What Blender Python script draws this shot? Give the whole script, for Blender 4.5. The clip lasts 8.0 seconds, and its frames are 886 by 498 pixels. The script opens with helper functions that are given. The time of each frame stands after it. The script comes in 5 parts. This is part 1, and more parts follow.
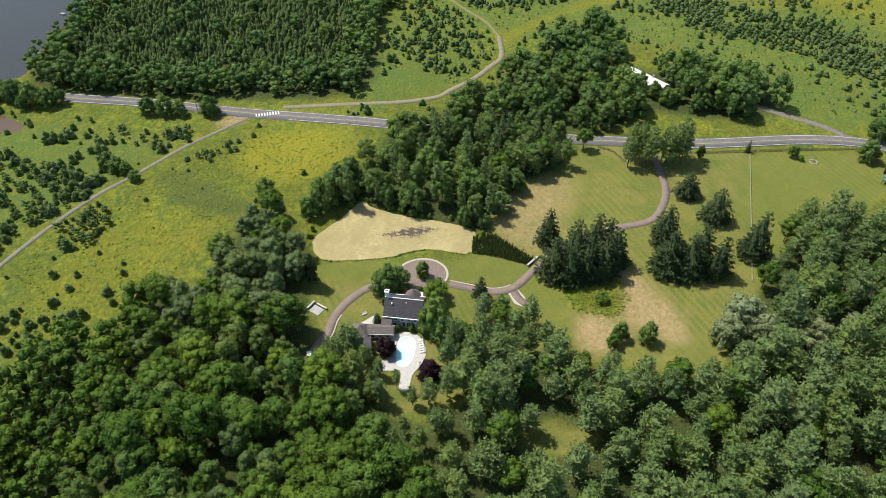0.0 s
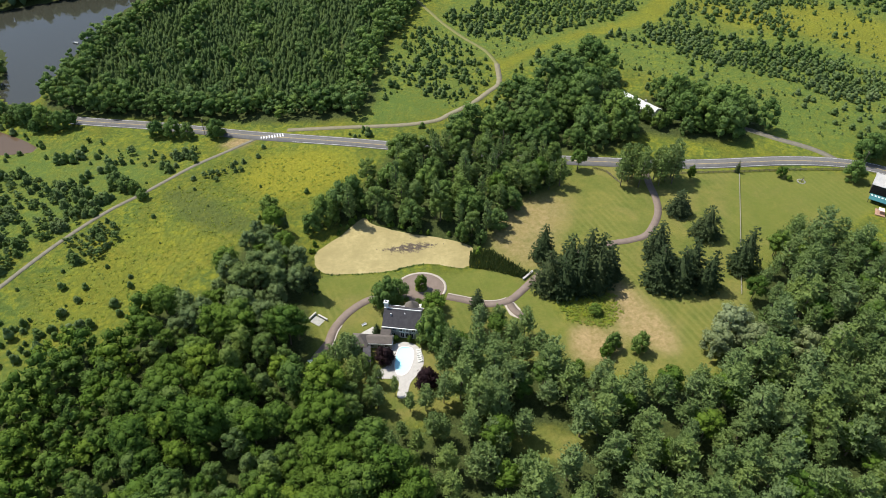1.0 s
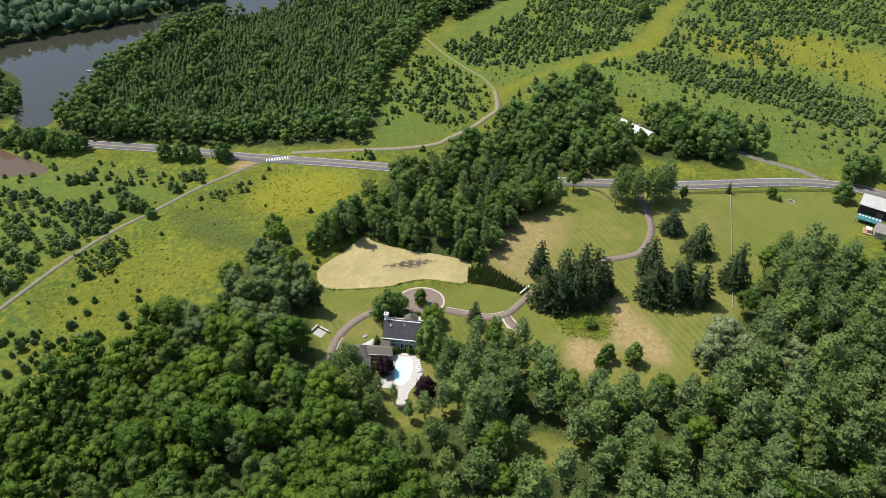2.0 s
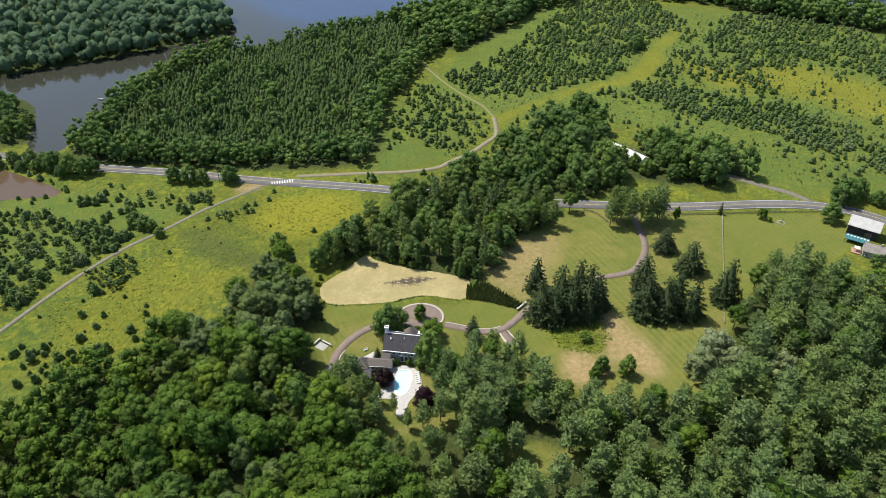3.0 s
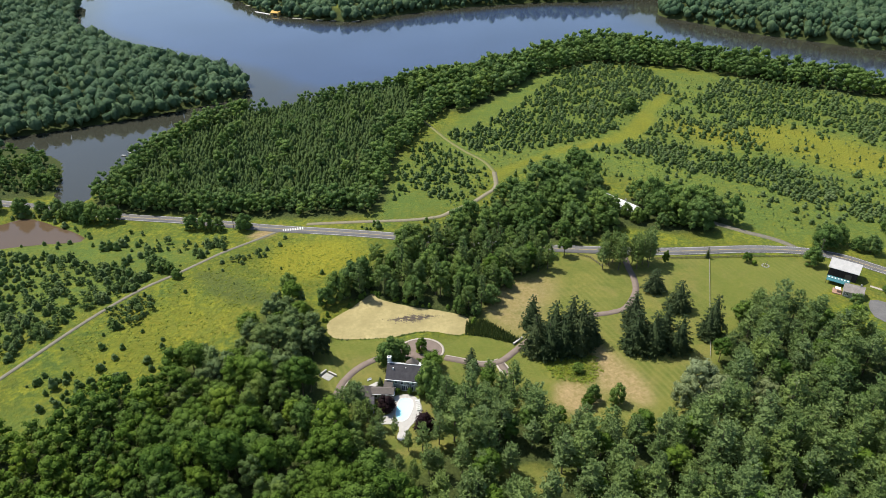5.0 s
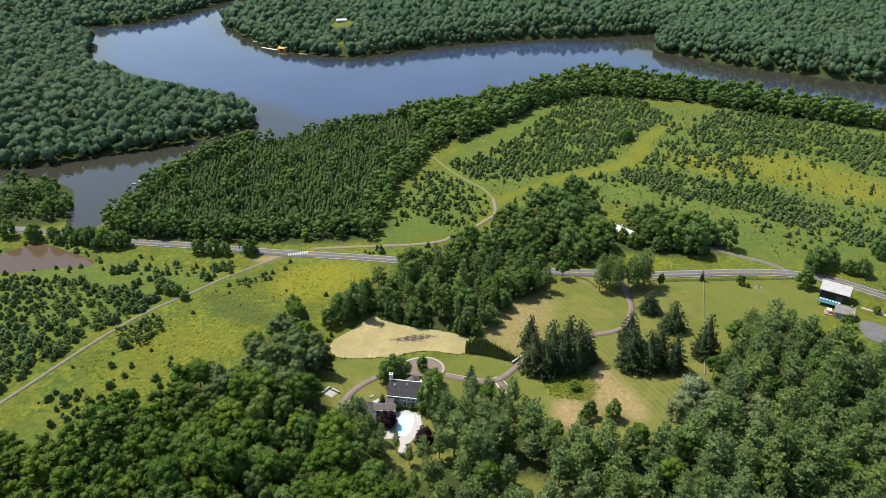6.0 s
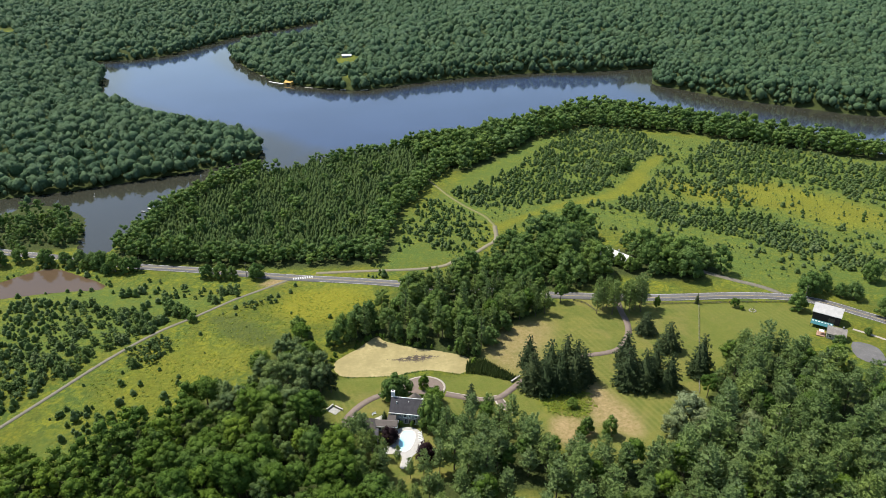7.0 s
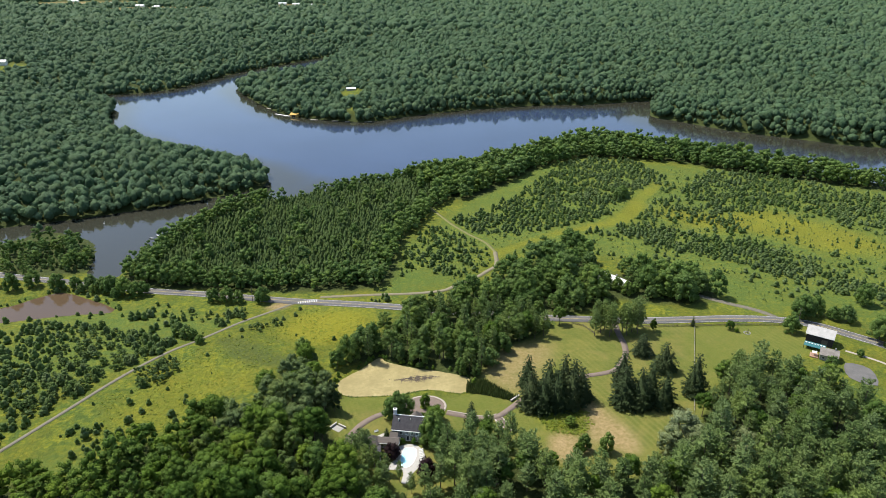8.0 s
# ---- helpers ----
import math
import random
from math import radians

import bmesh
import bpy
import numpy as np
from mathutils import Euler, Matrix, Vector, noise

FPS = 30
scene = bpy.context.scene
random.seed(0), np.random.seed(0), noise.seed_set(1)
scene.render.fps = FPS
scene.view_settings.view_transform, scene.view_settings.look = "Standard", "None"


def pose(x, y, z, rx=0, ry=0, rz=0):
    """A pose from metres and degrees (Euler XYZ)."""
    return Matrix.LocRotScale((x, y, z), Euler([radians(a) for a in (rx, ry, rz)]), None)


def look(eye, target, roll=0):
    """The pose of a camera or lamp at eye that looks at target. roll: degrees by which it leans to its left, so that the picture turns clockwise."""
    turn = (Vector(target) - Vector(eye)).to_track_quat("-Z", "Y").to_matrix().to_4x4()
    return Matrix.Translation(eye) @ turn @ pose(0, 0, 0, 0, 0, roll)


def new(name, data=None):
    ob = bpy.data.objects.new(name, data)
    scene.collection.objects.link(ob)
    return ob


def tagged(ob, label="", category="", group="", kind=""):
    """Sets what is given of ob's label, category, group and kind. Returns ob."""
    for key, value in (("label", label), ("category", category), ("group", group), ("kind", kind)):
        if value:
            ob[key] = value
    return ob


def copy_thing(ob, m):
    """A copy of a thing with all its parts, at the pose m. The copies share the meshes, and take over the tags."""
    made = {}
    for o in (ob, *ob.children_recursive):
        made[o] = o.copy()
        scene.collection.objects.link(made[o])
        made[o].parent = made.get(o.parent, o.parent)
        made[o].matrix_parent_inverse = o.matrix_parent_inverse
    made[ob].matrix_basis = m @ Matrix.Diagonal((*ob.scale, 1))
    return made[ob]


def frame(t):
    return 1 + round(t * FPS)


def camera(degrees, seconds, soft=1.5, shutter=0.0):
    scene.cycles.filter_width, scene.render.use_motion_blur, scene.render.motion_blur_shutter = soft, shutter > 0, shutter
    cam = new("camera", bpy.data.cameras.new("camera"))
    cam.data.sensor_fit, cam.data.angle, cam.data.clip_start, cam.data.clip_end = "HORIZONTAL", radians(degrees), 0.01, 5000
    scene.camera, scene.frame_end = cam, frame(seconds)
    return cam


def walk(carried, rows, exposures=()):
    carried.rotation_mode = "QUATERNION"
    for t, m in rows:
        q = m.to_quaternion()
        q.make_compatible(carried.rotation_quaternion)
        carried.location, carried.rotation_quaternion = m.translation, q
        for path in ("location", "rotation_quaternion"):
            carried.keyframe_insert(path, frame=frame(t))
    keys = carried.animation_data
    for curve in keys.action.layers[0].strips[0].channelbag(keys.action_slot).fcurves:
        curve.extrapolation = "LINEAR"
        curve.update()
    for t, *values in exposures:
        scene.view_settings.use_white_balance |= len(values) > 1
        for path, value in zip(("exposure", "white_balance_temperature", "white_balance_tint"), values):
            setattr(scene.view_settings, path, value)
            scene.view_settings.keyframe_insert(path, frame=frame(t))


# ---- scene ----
cam = camera(65.1, 8.0, 0.75)
METRES, EYE, TILT, LEAN, TURN = 95.0, 202.0, -3.0, -2.9, 0.0
ROWS = [
    (0.0, 0.0, 0.0, 0.0, -2.36, -42.35, 2.59),
    (0.5, 0.0052, -0.0609, -0.0035, -2.29, -40.94, 2.6),
    (1.0, 0.0103, -0.1216, -0.007, -2.21, -39.54, 2.62),
    (1.5, 0.0152, -0.1822, -0.0103, -2.1, -38.15, 2.63),
    (3.0, 0.0324, -0.3664, -0.0203, -1.75, -33.95, 2.71),
    (3.5, 0.0385, -0.428, -0.0232, -1.63, -32.56, 2.75),
    (4.0, 0.0431, -0.49, -0.0262, -1.51, -31.16, 2.78),
    (4.5, 0.0495, -0.552, -0.0298, -1.36, -29.75, 2.85),
    (6.0, 0.0636, -0.7417, -0.0405, -1.01, -25.5, 3.0),
    (6.5, 0.0681, -0.8056, -0.044, -0.89, -24.1, 3.05),
    (7.0, 0.0717, -0.8692, -0.0472, -0.77, -22.72, 3.08),
    (7.5, 0.0756, -0.9322, -0.0502, -0.65, -21.36, 3.11),
    (8.0, 0.0788, -0.9953, -0.0535, -0.54, -20.03, 3.13),
]
walk(cam, [(t, pose(0, 0, EYE, TILT, LEAN, TURN) @ pose(METRES * x, METRES * y, METRES * z, 90 + pitch, roll, yaw)) for t, x, y, z, yaw, pitch, roll in ROWS],
     exposures=[(0.0, 0.45), (8.0, 0.45)])

# ---- world and sun ----
SUN_DIR = Vector((-0.50, 0.33, 1.0)).normalized()          # towards the sun
world = bpy.data.worlds.new("sky")
scene.world = world
world.use_nodes = True
wn = world.node_tree.nodes
sky = wn.new("ShaderNodeTexSky")
sky.sky_type = "NISHITA"
sky.sun_disc = False
sky.sun_elevation = math.asin(SUN_DIR.z)
sky.sun_rotation = math.atan2(SUN_DIR.x, SUN_DIR.y)
sky.air_density, sky.dust_density = 1.0, 1.0
wn["Background"].inputs["Strength"].default_value = 0.13
world.node_tree.links.new(sky.outputs["Color"], wn["Background"].inputs["Color"])
sun_data = bpy.data.lights.new("sun", "SUN")
sun_data.energy, sun_data.angle, sun_data.color = 4.6, radians(0.53), (1.0, 0.95, 0.86)
sun = new("sun", sun_data)
sun.matrix_world = look(tuple(SUN_DIR * 300), (0, 0, 0))

rng = np.random.default_rng(7)

# ---- materials ----


class Mat:
    """A node material with short calls for its nodes."""

    def __init__(self, name, rough=0.8, metal=0.0, spec=0.3):
        self.m = bpy.data.materials.new(name)
        self.m.use_nodes = True
        self.t = self.m.node_tree
        self.b = self.t.nodes["Principled BSDF"]
        self.b.inputs["Roughness"].default_value = rough
        self.b.inputs["Metallic"].default_value = metal
        self.b.inputs["Specular IOR Level"].default_value = spec
        self.co = self.t.nodes.new("ShaderNodeNewGeometry").outputs["Position"]

    def local(self):
        self.co = self.t.nodes.new("ShaderNodeTexCoord").outputs["Object"]
        return self

    def n(self, kind, **props):
        node = self.t.nodes.new(kind)
        if "operation" in props:
            node.operation = props["operation"]
        if "data_type" in props:
            node.data_type, node.blend_type = props["data_type"], props["blend_type"]
        if "attribute_name" in props:
            node.attribute_name = props["attribute_name"]
        if "wave_type" in props:
            node.wave_type, node.bands_direction = props["wave_type"], props["bands_direction"]
        return node

    def put(self, a, b):
        if hasattr(a, "is_output"):
            self.t.links.new(a, b)
        else:
            b.default_value = a

    def noise(self, scale, detail=4.0, rough=0.6, dist=0.0, stretch=None):
        node = self.n("ShaderNodeTexNoise")
        co = self.co
        if stretch:
            mp = self.n("ShaderNodeMapping")
            mp.inputs["Scale"].default_value = stretch
            self.put(co, mp.inputs["Vector"])
            co = mp.outputs["Vector"]
        self.put(co, node.inputs["Vector"])
        for k, v in (("Scale", scale), ("Detail", detail), ("Roughness", rough), ("Distortion", dist)):
            node.inputs[k].default_value = v
        return node.outputs["Fac"]

    def ramp(self, fac, lo, hi, a=0.0, b=1.0):
        node = self.n("ShaderNodeMapRange")
        self.put(fac, node.inputs["Value"])
        for k, v in (("From Min", lo), ("From Max", hi), ("To Min", a), ("To Max", b)):
            node.inputs[k].default_value = v
        return node.outputs["Result"]

    def math(self, op, a, b=0.0):
        node = self.n("ShaderNodeMath", operation=op)
        self.put(a, node.inputs[0])
        self.put(b, node.inputs[1])
        return node.outputs[0]

    def mix(self, fac, a, b, blend="MIX"):
        node = self.n("ShaderNodeMix", data_type="RGBA", blend_type=blend)
        self.put(fac, node.inputs["Factor"])
        self.put(a if hasattr(a, "is_output") else (*a, 1.0), node.inputs[6])
        self.put(b if hasattr(b, "is_output") else (*b, 1.0), node.inputs[7])
        return node.outputs[2]

    def attr(self, name):
        return self.n("ShaderNodeAttribute", attribute_name=name).outputs["Fac"]

    def rand(self):
        """A number of its own for each thing, and for each plant inside a joined mesh."""
        r = self.n("ShaderNodeObjectInfo").outputs["Random"]
        return self.math("FRACT", self.math("ADD", r, self.attr("tint")))

    def color(self, c):
        self.put(c if hasattr(c, "is_output") else (*c, 1.0), self.b.inputs["Base Color"])
        return self

    def bump(self, fac, strength=0.4, dist=0.1):
        node = self.n("ShaderNodeBump")
        node.inputs["Strength"].default_value = strength
        node.inputs["Distance"].default_value = dist
        self.put(fac, node.inputs["Height"])
        self.put(node.outputs["Normal"], self.b.inputs["Normal"])
        return self


def plain(name, c, c2, scale=3.0, rough=0.8, metal=0.0, spec=0.3, relief=0.2, dist=0.02):
    """A worn, slightly mottled surface between two near colours."""
    m = Mat(name, rough, metal, spec)
    f = m.math("MULTIPLY", m.ramp(m.noise(scale), 0.3, 0.7), m.ramp(m.noise(scale * 9, 3), 0.2, 0.7))
    m.color(m.mix(f, c, c2)).bump(m.noise(scale * 6, 5), relief, dist)
    return m.m


def foliage(name, dark, light, odd, patch=0.9, through_light=0.38, gap_shade=0.5, relief=0.35, grain=1.6):
    """Leaves: each plant has its own tone, clumps vary; shaded gaps and bright tips are painted in by noise."""
    m = Mat(name, 0.65, 0.0, 0.12)
    r = m.rand()
    c = m.mix(m.ramp(r, 0.0, 0.85), dark, light)
    c = m.mix(m.ramp(r, 0.76, 0.95, 0.0, 0.85), c, odd)
    grey = tuple(k * (0.7 * v + 0.3 * sum(light) / 3) for k, v in zip((0.92, 1.0, 0.95), light))
    c = m.mix(m.ramp(m.math("FRACT", m.math("MULTIPLY", r, 7.31)), 0.55, 0.85, 0.0, 0.7), c, grey)
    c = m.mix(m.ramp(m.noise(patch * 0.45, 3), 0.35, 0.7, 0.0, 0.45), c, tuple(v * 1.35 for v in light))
    # Noise puts shade into the leaf gaps and highlights onto the sprays.
    c = m.mix(m.ramp(m.noise(patch * 1.6, 3, 0.7), 0.36, 0.56, gap_shade, 0.0), c, tuple(v * 0.5 for v in dark))
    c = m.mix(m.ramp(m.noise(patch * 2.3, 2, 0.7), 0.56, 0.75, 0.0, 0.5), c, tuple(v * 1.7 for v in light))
    c = m.mix(m.ramp(m.noise(0.014, 4, 0.6), 0.42, 0.66, 0.0, 0.35), c, odd)
    c = m.mix(m.ramp(m.noise(0.019, 4, 0.6), 0.34, 0.5, 0.2, 0.0), c, dark)
    m.color(c)
    m.bump(m.noise(grain, 3, 0.7), 1.0, relief)
    tr = m.n("ShaderNodeBsdfTranslucent")
    m.put(c, tr.inputs["Color"])
    mx = m.n("ShaderNodeMixShader")
    mx.inputs[0].default_value = through_light
    m.put(m.b.outputs[0], mx.inputs[1])
    m.put(tr.outputs[0], mx.inputs[2])
    m.put(mx.outputs[0], m.t.nodes["Material Output"].inputs["Surface"])
    return m.m


def ground_material():
    m = Mat("ground", 0.95, 0.0, 0.1)
    big, mid, fine = m.noise(0.018, 4, 0.6, 0.6), m.noise(0.09, 5, 0.65, 0.4), m.noise(0.9, 4, 0.7)
    meadow = m.mix(m.ramp(big, 0.38, 0.62), (0.086, 0.138, 0.028), (0.180, 0.198, 0.026))
    meadow = m.mix(m.ramp(mid, 0.50, 0.64, 0.0, 0.8), meadow, (0.240, 0.228, 0.026))
    meadow = m.mix(m.ramp(mid, 0.34, 0.47, 0.85, 0.0), meadow, (0.066, 0.108, 0.026))
    weed = m.noise(0.32, 5, 0.7, 0.6)
    meadow = m.mix(m.ramp(weed, 0.48, 0.60, 0.0, 0.7), meadow, (0.228, 0.236, 0.024))
    meadow = m.mix(m.ramp(weed, 0.38, 0.48, 0.8, 0.0), meadow, (0.064, 0.100, 0.022))
    meadow = m.mix(m.ramp(m.noise(0.030, 5, 0.7, 1.0), 0.50, 0.64, 0.0, 0.75), meadow, (0.186, 0.176, 0.028))
    meadow = m.mix(m.ramp(m.noise(0.05, 5, 0.75, 1.4), 0.36, 0.47, 0.6, 0.0), meadow, (0.085, 0.125, 0.030))
    meadow = m.mix(m.ramp(m.noise(0.024, 5, 0.62, 1.2), 0.47, 0.58, 0.0, 0.5), meadow, (0.128, 0.128, 0.018))
    tuft = m.n("ShaderNodeTexVoronoi")
    m.put(m.co, tuft.inputs["Vector"])
    tuft.inputs["Scale"].default_value = 0.55
    meadow = m.mix(m.ramp(tuft.outputs["Distance"], 0.35, 0.8, 0.0, 0.55), meadow, (0.070, 0.105, 0.018))
    meadow = m.mix(m.math("MULTIPLY", m.attr("rust"), m.ramp(weed, 0.32, 0.6, 0.95, 0.5)), meadow, (0.252, 0.232, 0.022))
    meadow = m.mix(m.math("MULTIPLY", m.attr("dark"), m.ramp(weed, 0.35, 0.6, 0.95, 0.75)), meadow, (0.080, 0.100, 0.026))
    meadow = m.mix(m.math("MULTIPLY", m.attr("lush"), m.ramp(weed, 0.34, 0.62, 0.9, 0.35)), meadow, (0.100, 0.150, 0.034))
    lawn = m.mix(m.ramp(mid, 0.35, 0.68), (0.112, 0.134, 0.029), (0.186, 0.174, 0.043))
    lawn = m.mix(m.ramp(m.noise(0.28, 5, 0.7, 0.4), 0.42, 0.66, 0.0, 0.5), lawn, (0.094, 0.124, 0.026))
    lawn = m.mix(m.ramp(m.noise(0.055, 4, 0.6, 0.8), 0.50, 0.68, 0.0, 0.4), lawn, (0.230, 0.186, 0.066))
    wave = m.n("ShaderNodeTexWave", wave_type="BANDS", bands_direction="X")
    mp = m.n("ShaderNodeMapping")
    mp.inputs["Rotation"].default_value = (0, 0, radians(-22))
    m.put(m.co, mp.inputs["Vector"])
    m.put(mp.outputs["Vector"], wave.inputs["Vector"])
    wave.inputs["Scale"].default_value, wave.inputs["Distortion"].default_value = 0.11, 1.2
    lawn = m.mix(m.math("MULTIPLY", m.ramp(wave.outputs["Fac"], 0.3, 0.9), m.ramp(big, 0.4, 0.6, 0.0, 0.34)), lawn, (0.215, 0.205, 0.060))
    lawn = m.mix(m.math("MULTIPLY", m.attr("fresh"), m.ramp(weed, 0.36, 0.6, 0.7, 0.3)), lawn, (0.124, 0.148, 0.027))
    c = m.mix(m.attr("lawn"), meadow, lawn)
    dry = m.mix(m.ramp(m.noise(0.5, 5, 0.7, 0.5), 0.35, 0.7), (0.235, 0.180, 0.075), (0.420, 0.300, 0.165))
    c = m.mix(m.math("MULTIPLY", m.attr("dry"), m.ramp(mid, 0.25, 0.5, 0.7, 1.0)), c, dry)
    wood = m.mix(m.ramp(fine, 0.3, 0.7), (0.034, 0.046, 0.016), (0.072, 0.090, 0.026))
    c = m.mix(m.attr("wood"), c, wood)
    c = m.mix(m.ramp(fine, 0.35, 0.7, 0.35, 0.0), c, m.mix(0.5, c, (0.035, 0.05, 0.012)))
    m.color(c).bump(m.math("ADD", fine, m.math("MULTIPLY", m.ramp(m.attr("lawn"), 0, 1, 1.0, 0.1), m.math("ADD", m.noise(2.6, 3), tuft.outputs["Distance"]))), 0.8, 0.6)
    return m.m


def water_material(name, c, rough, ripple, spec=0.5, silt_reflection=None):
    m = Mat(name, rough, 0.0, spec)
    m.b.inputs["IOR"].default_value = 1.33
    body = m.mix(m.ramp(m.noise(0.01, 3), 0.35, 0.65), c, tuple(v * 1.25 for v in c))
    if silt_reflection:
        margin = m.math("ADD", m.attr("bank_tint"), m.ramp(m.noise(0.03, 3), 0.3, 0.7, -0.08, 0.08))
        # The wooded banks' brown reflection is mixed into the water colour with the silt.
        body = m.mix(m.ramp(margin, 0.1, 0.9), body, silt_reflection)
    m.color(body)
    m.bump(m.noise(0.9, 3, 0.6, 0.0, (1, 0.6, 1)), ripple, 0.05)
    return m.m


GROUND = ground_material()
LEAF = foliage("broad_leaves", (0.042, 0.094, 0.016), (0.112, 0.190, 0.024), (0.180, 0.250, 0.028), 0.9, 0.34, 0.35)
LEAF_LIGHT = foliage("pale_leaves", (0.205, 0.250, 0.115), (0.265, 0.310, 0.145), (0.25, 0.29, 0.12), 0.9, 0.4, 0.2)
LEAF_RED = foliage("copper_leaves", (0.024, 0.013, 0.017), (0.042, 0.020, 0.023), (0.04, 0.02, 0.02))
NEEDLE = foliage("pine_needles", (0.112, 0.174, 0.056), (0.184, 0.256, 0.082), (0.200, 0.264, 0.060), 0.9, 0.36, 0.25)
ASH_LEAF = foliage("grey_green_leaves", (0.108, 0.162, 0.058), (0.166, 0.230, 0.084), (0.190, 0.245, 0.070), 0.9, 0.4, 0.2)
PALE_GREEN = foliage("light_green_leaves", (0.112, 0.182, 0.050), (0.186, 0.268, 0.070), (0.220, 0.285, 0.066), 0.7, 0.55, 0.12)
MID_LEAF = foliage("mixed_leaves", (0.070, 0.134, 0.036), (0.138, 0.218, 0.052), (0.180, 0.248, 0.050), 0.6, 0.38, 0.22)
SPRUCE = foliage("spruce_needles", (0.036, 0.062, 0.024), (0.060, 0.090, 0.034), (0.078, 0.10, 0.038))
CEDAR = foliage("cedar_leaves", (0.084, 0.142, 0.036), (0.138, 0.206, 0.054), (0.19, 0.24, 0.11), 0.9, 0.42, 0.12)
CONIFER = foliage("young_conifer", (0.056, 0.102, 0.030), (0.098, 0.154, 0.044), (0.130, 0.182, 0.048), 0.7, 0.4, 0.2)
# Canopy colour pushed towards blue: distance haze is painted into it.
HAZED_LEAF = foliage("hazed_far_canopy", (0.048, 0.102, 0.052), (0.098, 0.168, 0.080), (0.124, 0.184, 0.080), 0.3, 0.25, 0.25, 2.2, 0.55)
GOLD = foliage("meadow_weeds", (0.120, 0.178, 0.024), (0.180, 0.228, 0.024), (0.225, 0.240, 0.024), 0.9, 0.35, 0.0)
REED = foliage("reeds", (0.045, 0.075, 0.022), (0.07, 0.10, 0.03), (0.08, 0.11, 0.03))
BARK = plain("bark", (0.10, 0.08, 0.06), (0.18, 0.15, 0.12), 2.0, 0.95, relief=0.6)
LAKE_WATER = water_material("lake_water", (0.030, 0.046, 0.086), 0.06, 0.2, 0.65, (0.036, 0.037, 0.027))
POND_WATER = water_material("silty_water", (0.088, 0.060, 0.036), 0.06, 0.15)
ASPHALT = plain("asphalt", (0.110, 0.107, 0.104), (0.175, 0.168, 0.160), 0.25, 0.9)
DRIVE_STONE = plain("red_gravel", (0.155, 0.120, 0.098), (0.230, 0.182, 0.150), 0.4, 0.95)
GRAVEL = plain("grey_gravel", (0.135, 0.125, 0.09), (0.22, 0.20, 0.15), 0.5, 0.95)
SAND = plain("pale_sand_gravel", (0.165, 0.148, 0.092), (0.255, 0.225, 0.150), 0.5, 0.95)
WORN = plain("worn_grass", (0.145, 0.150, 0.050), (0.225, 0.205, 0.085), 0.4, 0.95)
PAINT_WHITE = plain("road_paint", (0.48, 0.48, 0.47), (0.70, 0.70, 0.68), 0.8, 0.7)
PAINT_YELLOW = plain("yellow_paint", (0.40, 0.31, 0.11), (0.50, 0.40, 0.16), 0.8, 0.7)

# ---- the plan ----
ROAD = [(-420, 385), (-360, 370), (-302, 355), (-274, 348), (-231, 339), (-188, 328), (-132, 319), (-77, 304), (-18, 290), (34, 280), (87, 269), (133, 262), (183, 263), (211, 260), (228, 253), (241, 242), (253, 231), (268, 212), (290, 180)]
TRAIL = [(-205, 121), (-190, 149.5), (-175, 179), (-162.5, 204.5), (-153, 221.5), (-140, 241.5), (-129.5, 254.5), (-123, 264), (-111, 280), (-95, 294), (-81, 305)]
TRACK = [(-68, 309), (-39, 308), (-10, 308), (11, 312), (20, 319), (33, 330), (43, 342), (50, 352), (51, 375), (45, 393), (33, 411), (21, 432), (12, 452), (2, 475), (-6, 500)]
LANE = [(172, 293), (180, 287), (188, 281), (196, 276), (203, 270), (208, 263)]
DRIVE = [(111.7, 264.1), (110.9, 248.6), (111, 236.4), (108.7, 225.1), (101.1, 213), (93.1, 209.6), (85.7, 208.5), (73.2, 205.2), (60.2, 198), (49.9, 190.7), (43.3, 184), (36.5, 177.8), (28, 176.1), (17.2, 179.2), (11.8, 180.8)]
SPUR = [(36, 179.3), (37.5, 173.4), (40.7, 169)]
SWEEP = [(-6.5, 182.4), (-17.9, 180.7), (-26.3, 174.4), (-31.8, 165.7), (-33.7, 158.4), (-37.3, 152.1), (-39.6, 146.1)]
POND = [(-44, 206), (-40, 214), (-33, 221), (-24, 232), (-20, 228), (-9, 223), (0, 220), (12, 217), (23, 212), (24, 207), (21, 198), (5, 201), (-6, 199), (-11, 197), (-27, 196), (-39, 197)]
BROWN = [(-274, 306), (-259, 319), (-245, 328), (-221, 317), (-204, 307), (-199, 299), (-232, 294), (-300, 278), (-310, 300)]
LAWN = [(-44, 184), (-41, 195), (-23, 195), (23, 195), (31, 213), (38, 233), (67, 253), (85, 265), (124, 259), (157, 255), (217, 250), (206, 224), (150, 191), (128, 168), (109, 143), (96, 132), (57, 146), (53, 152), (37, 143), (21, 125), (56, 115), (48, 106), (34, 108), (18, 126), (-5, 122), (-20, 134), (-35, 151)]
DRY = [[(38, 236), (62, 244), (70, 236), (64, 222), (58, 208), (49, 197), (38, 203), (32, 211), (34, 222)],
       [(59, 162), (71, 161), (75, 151), (65, 145), (58, 147)],
       [(79, 184), (86, 180), (96, 159), (94, 147), (83, 153), (76, 161)],
       [(-101, 300), (-88, 309), (-82, 306), (-92, 295)]]
ROUGH = [(54, 180), (70, 181), (79, 178), (80, 168), (72, 161), (59, 165)]
RUST_MEADOW = [(-75, 285), (-40, 285), (-30, 262), (-60, 246), (-85, 262)]
DARK_MEADOW = [(-119, 255), (-106, 256), (-85, 240), (-73, 230), (-82, 223), (-103, 231)]
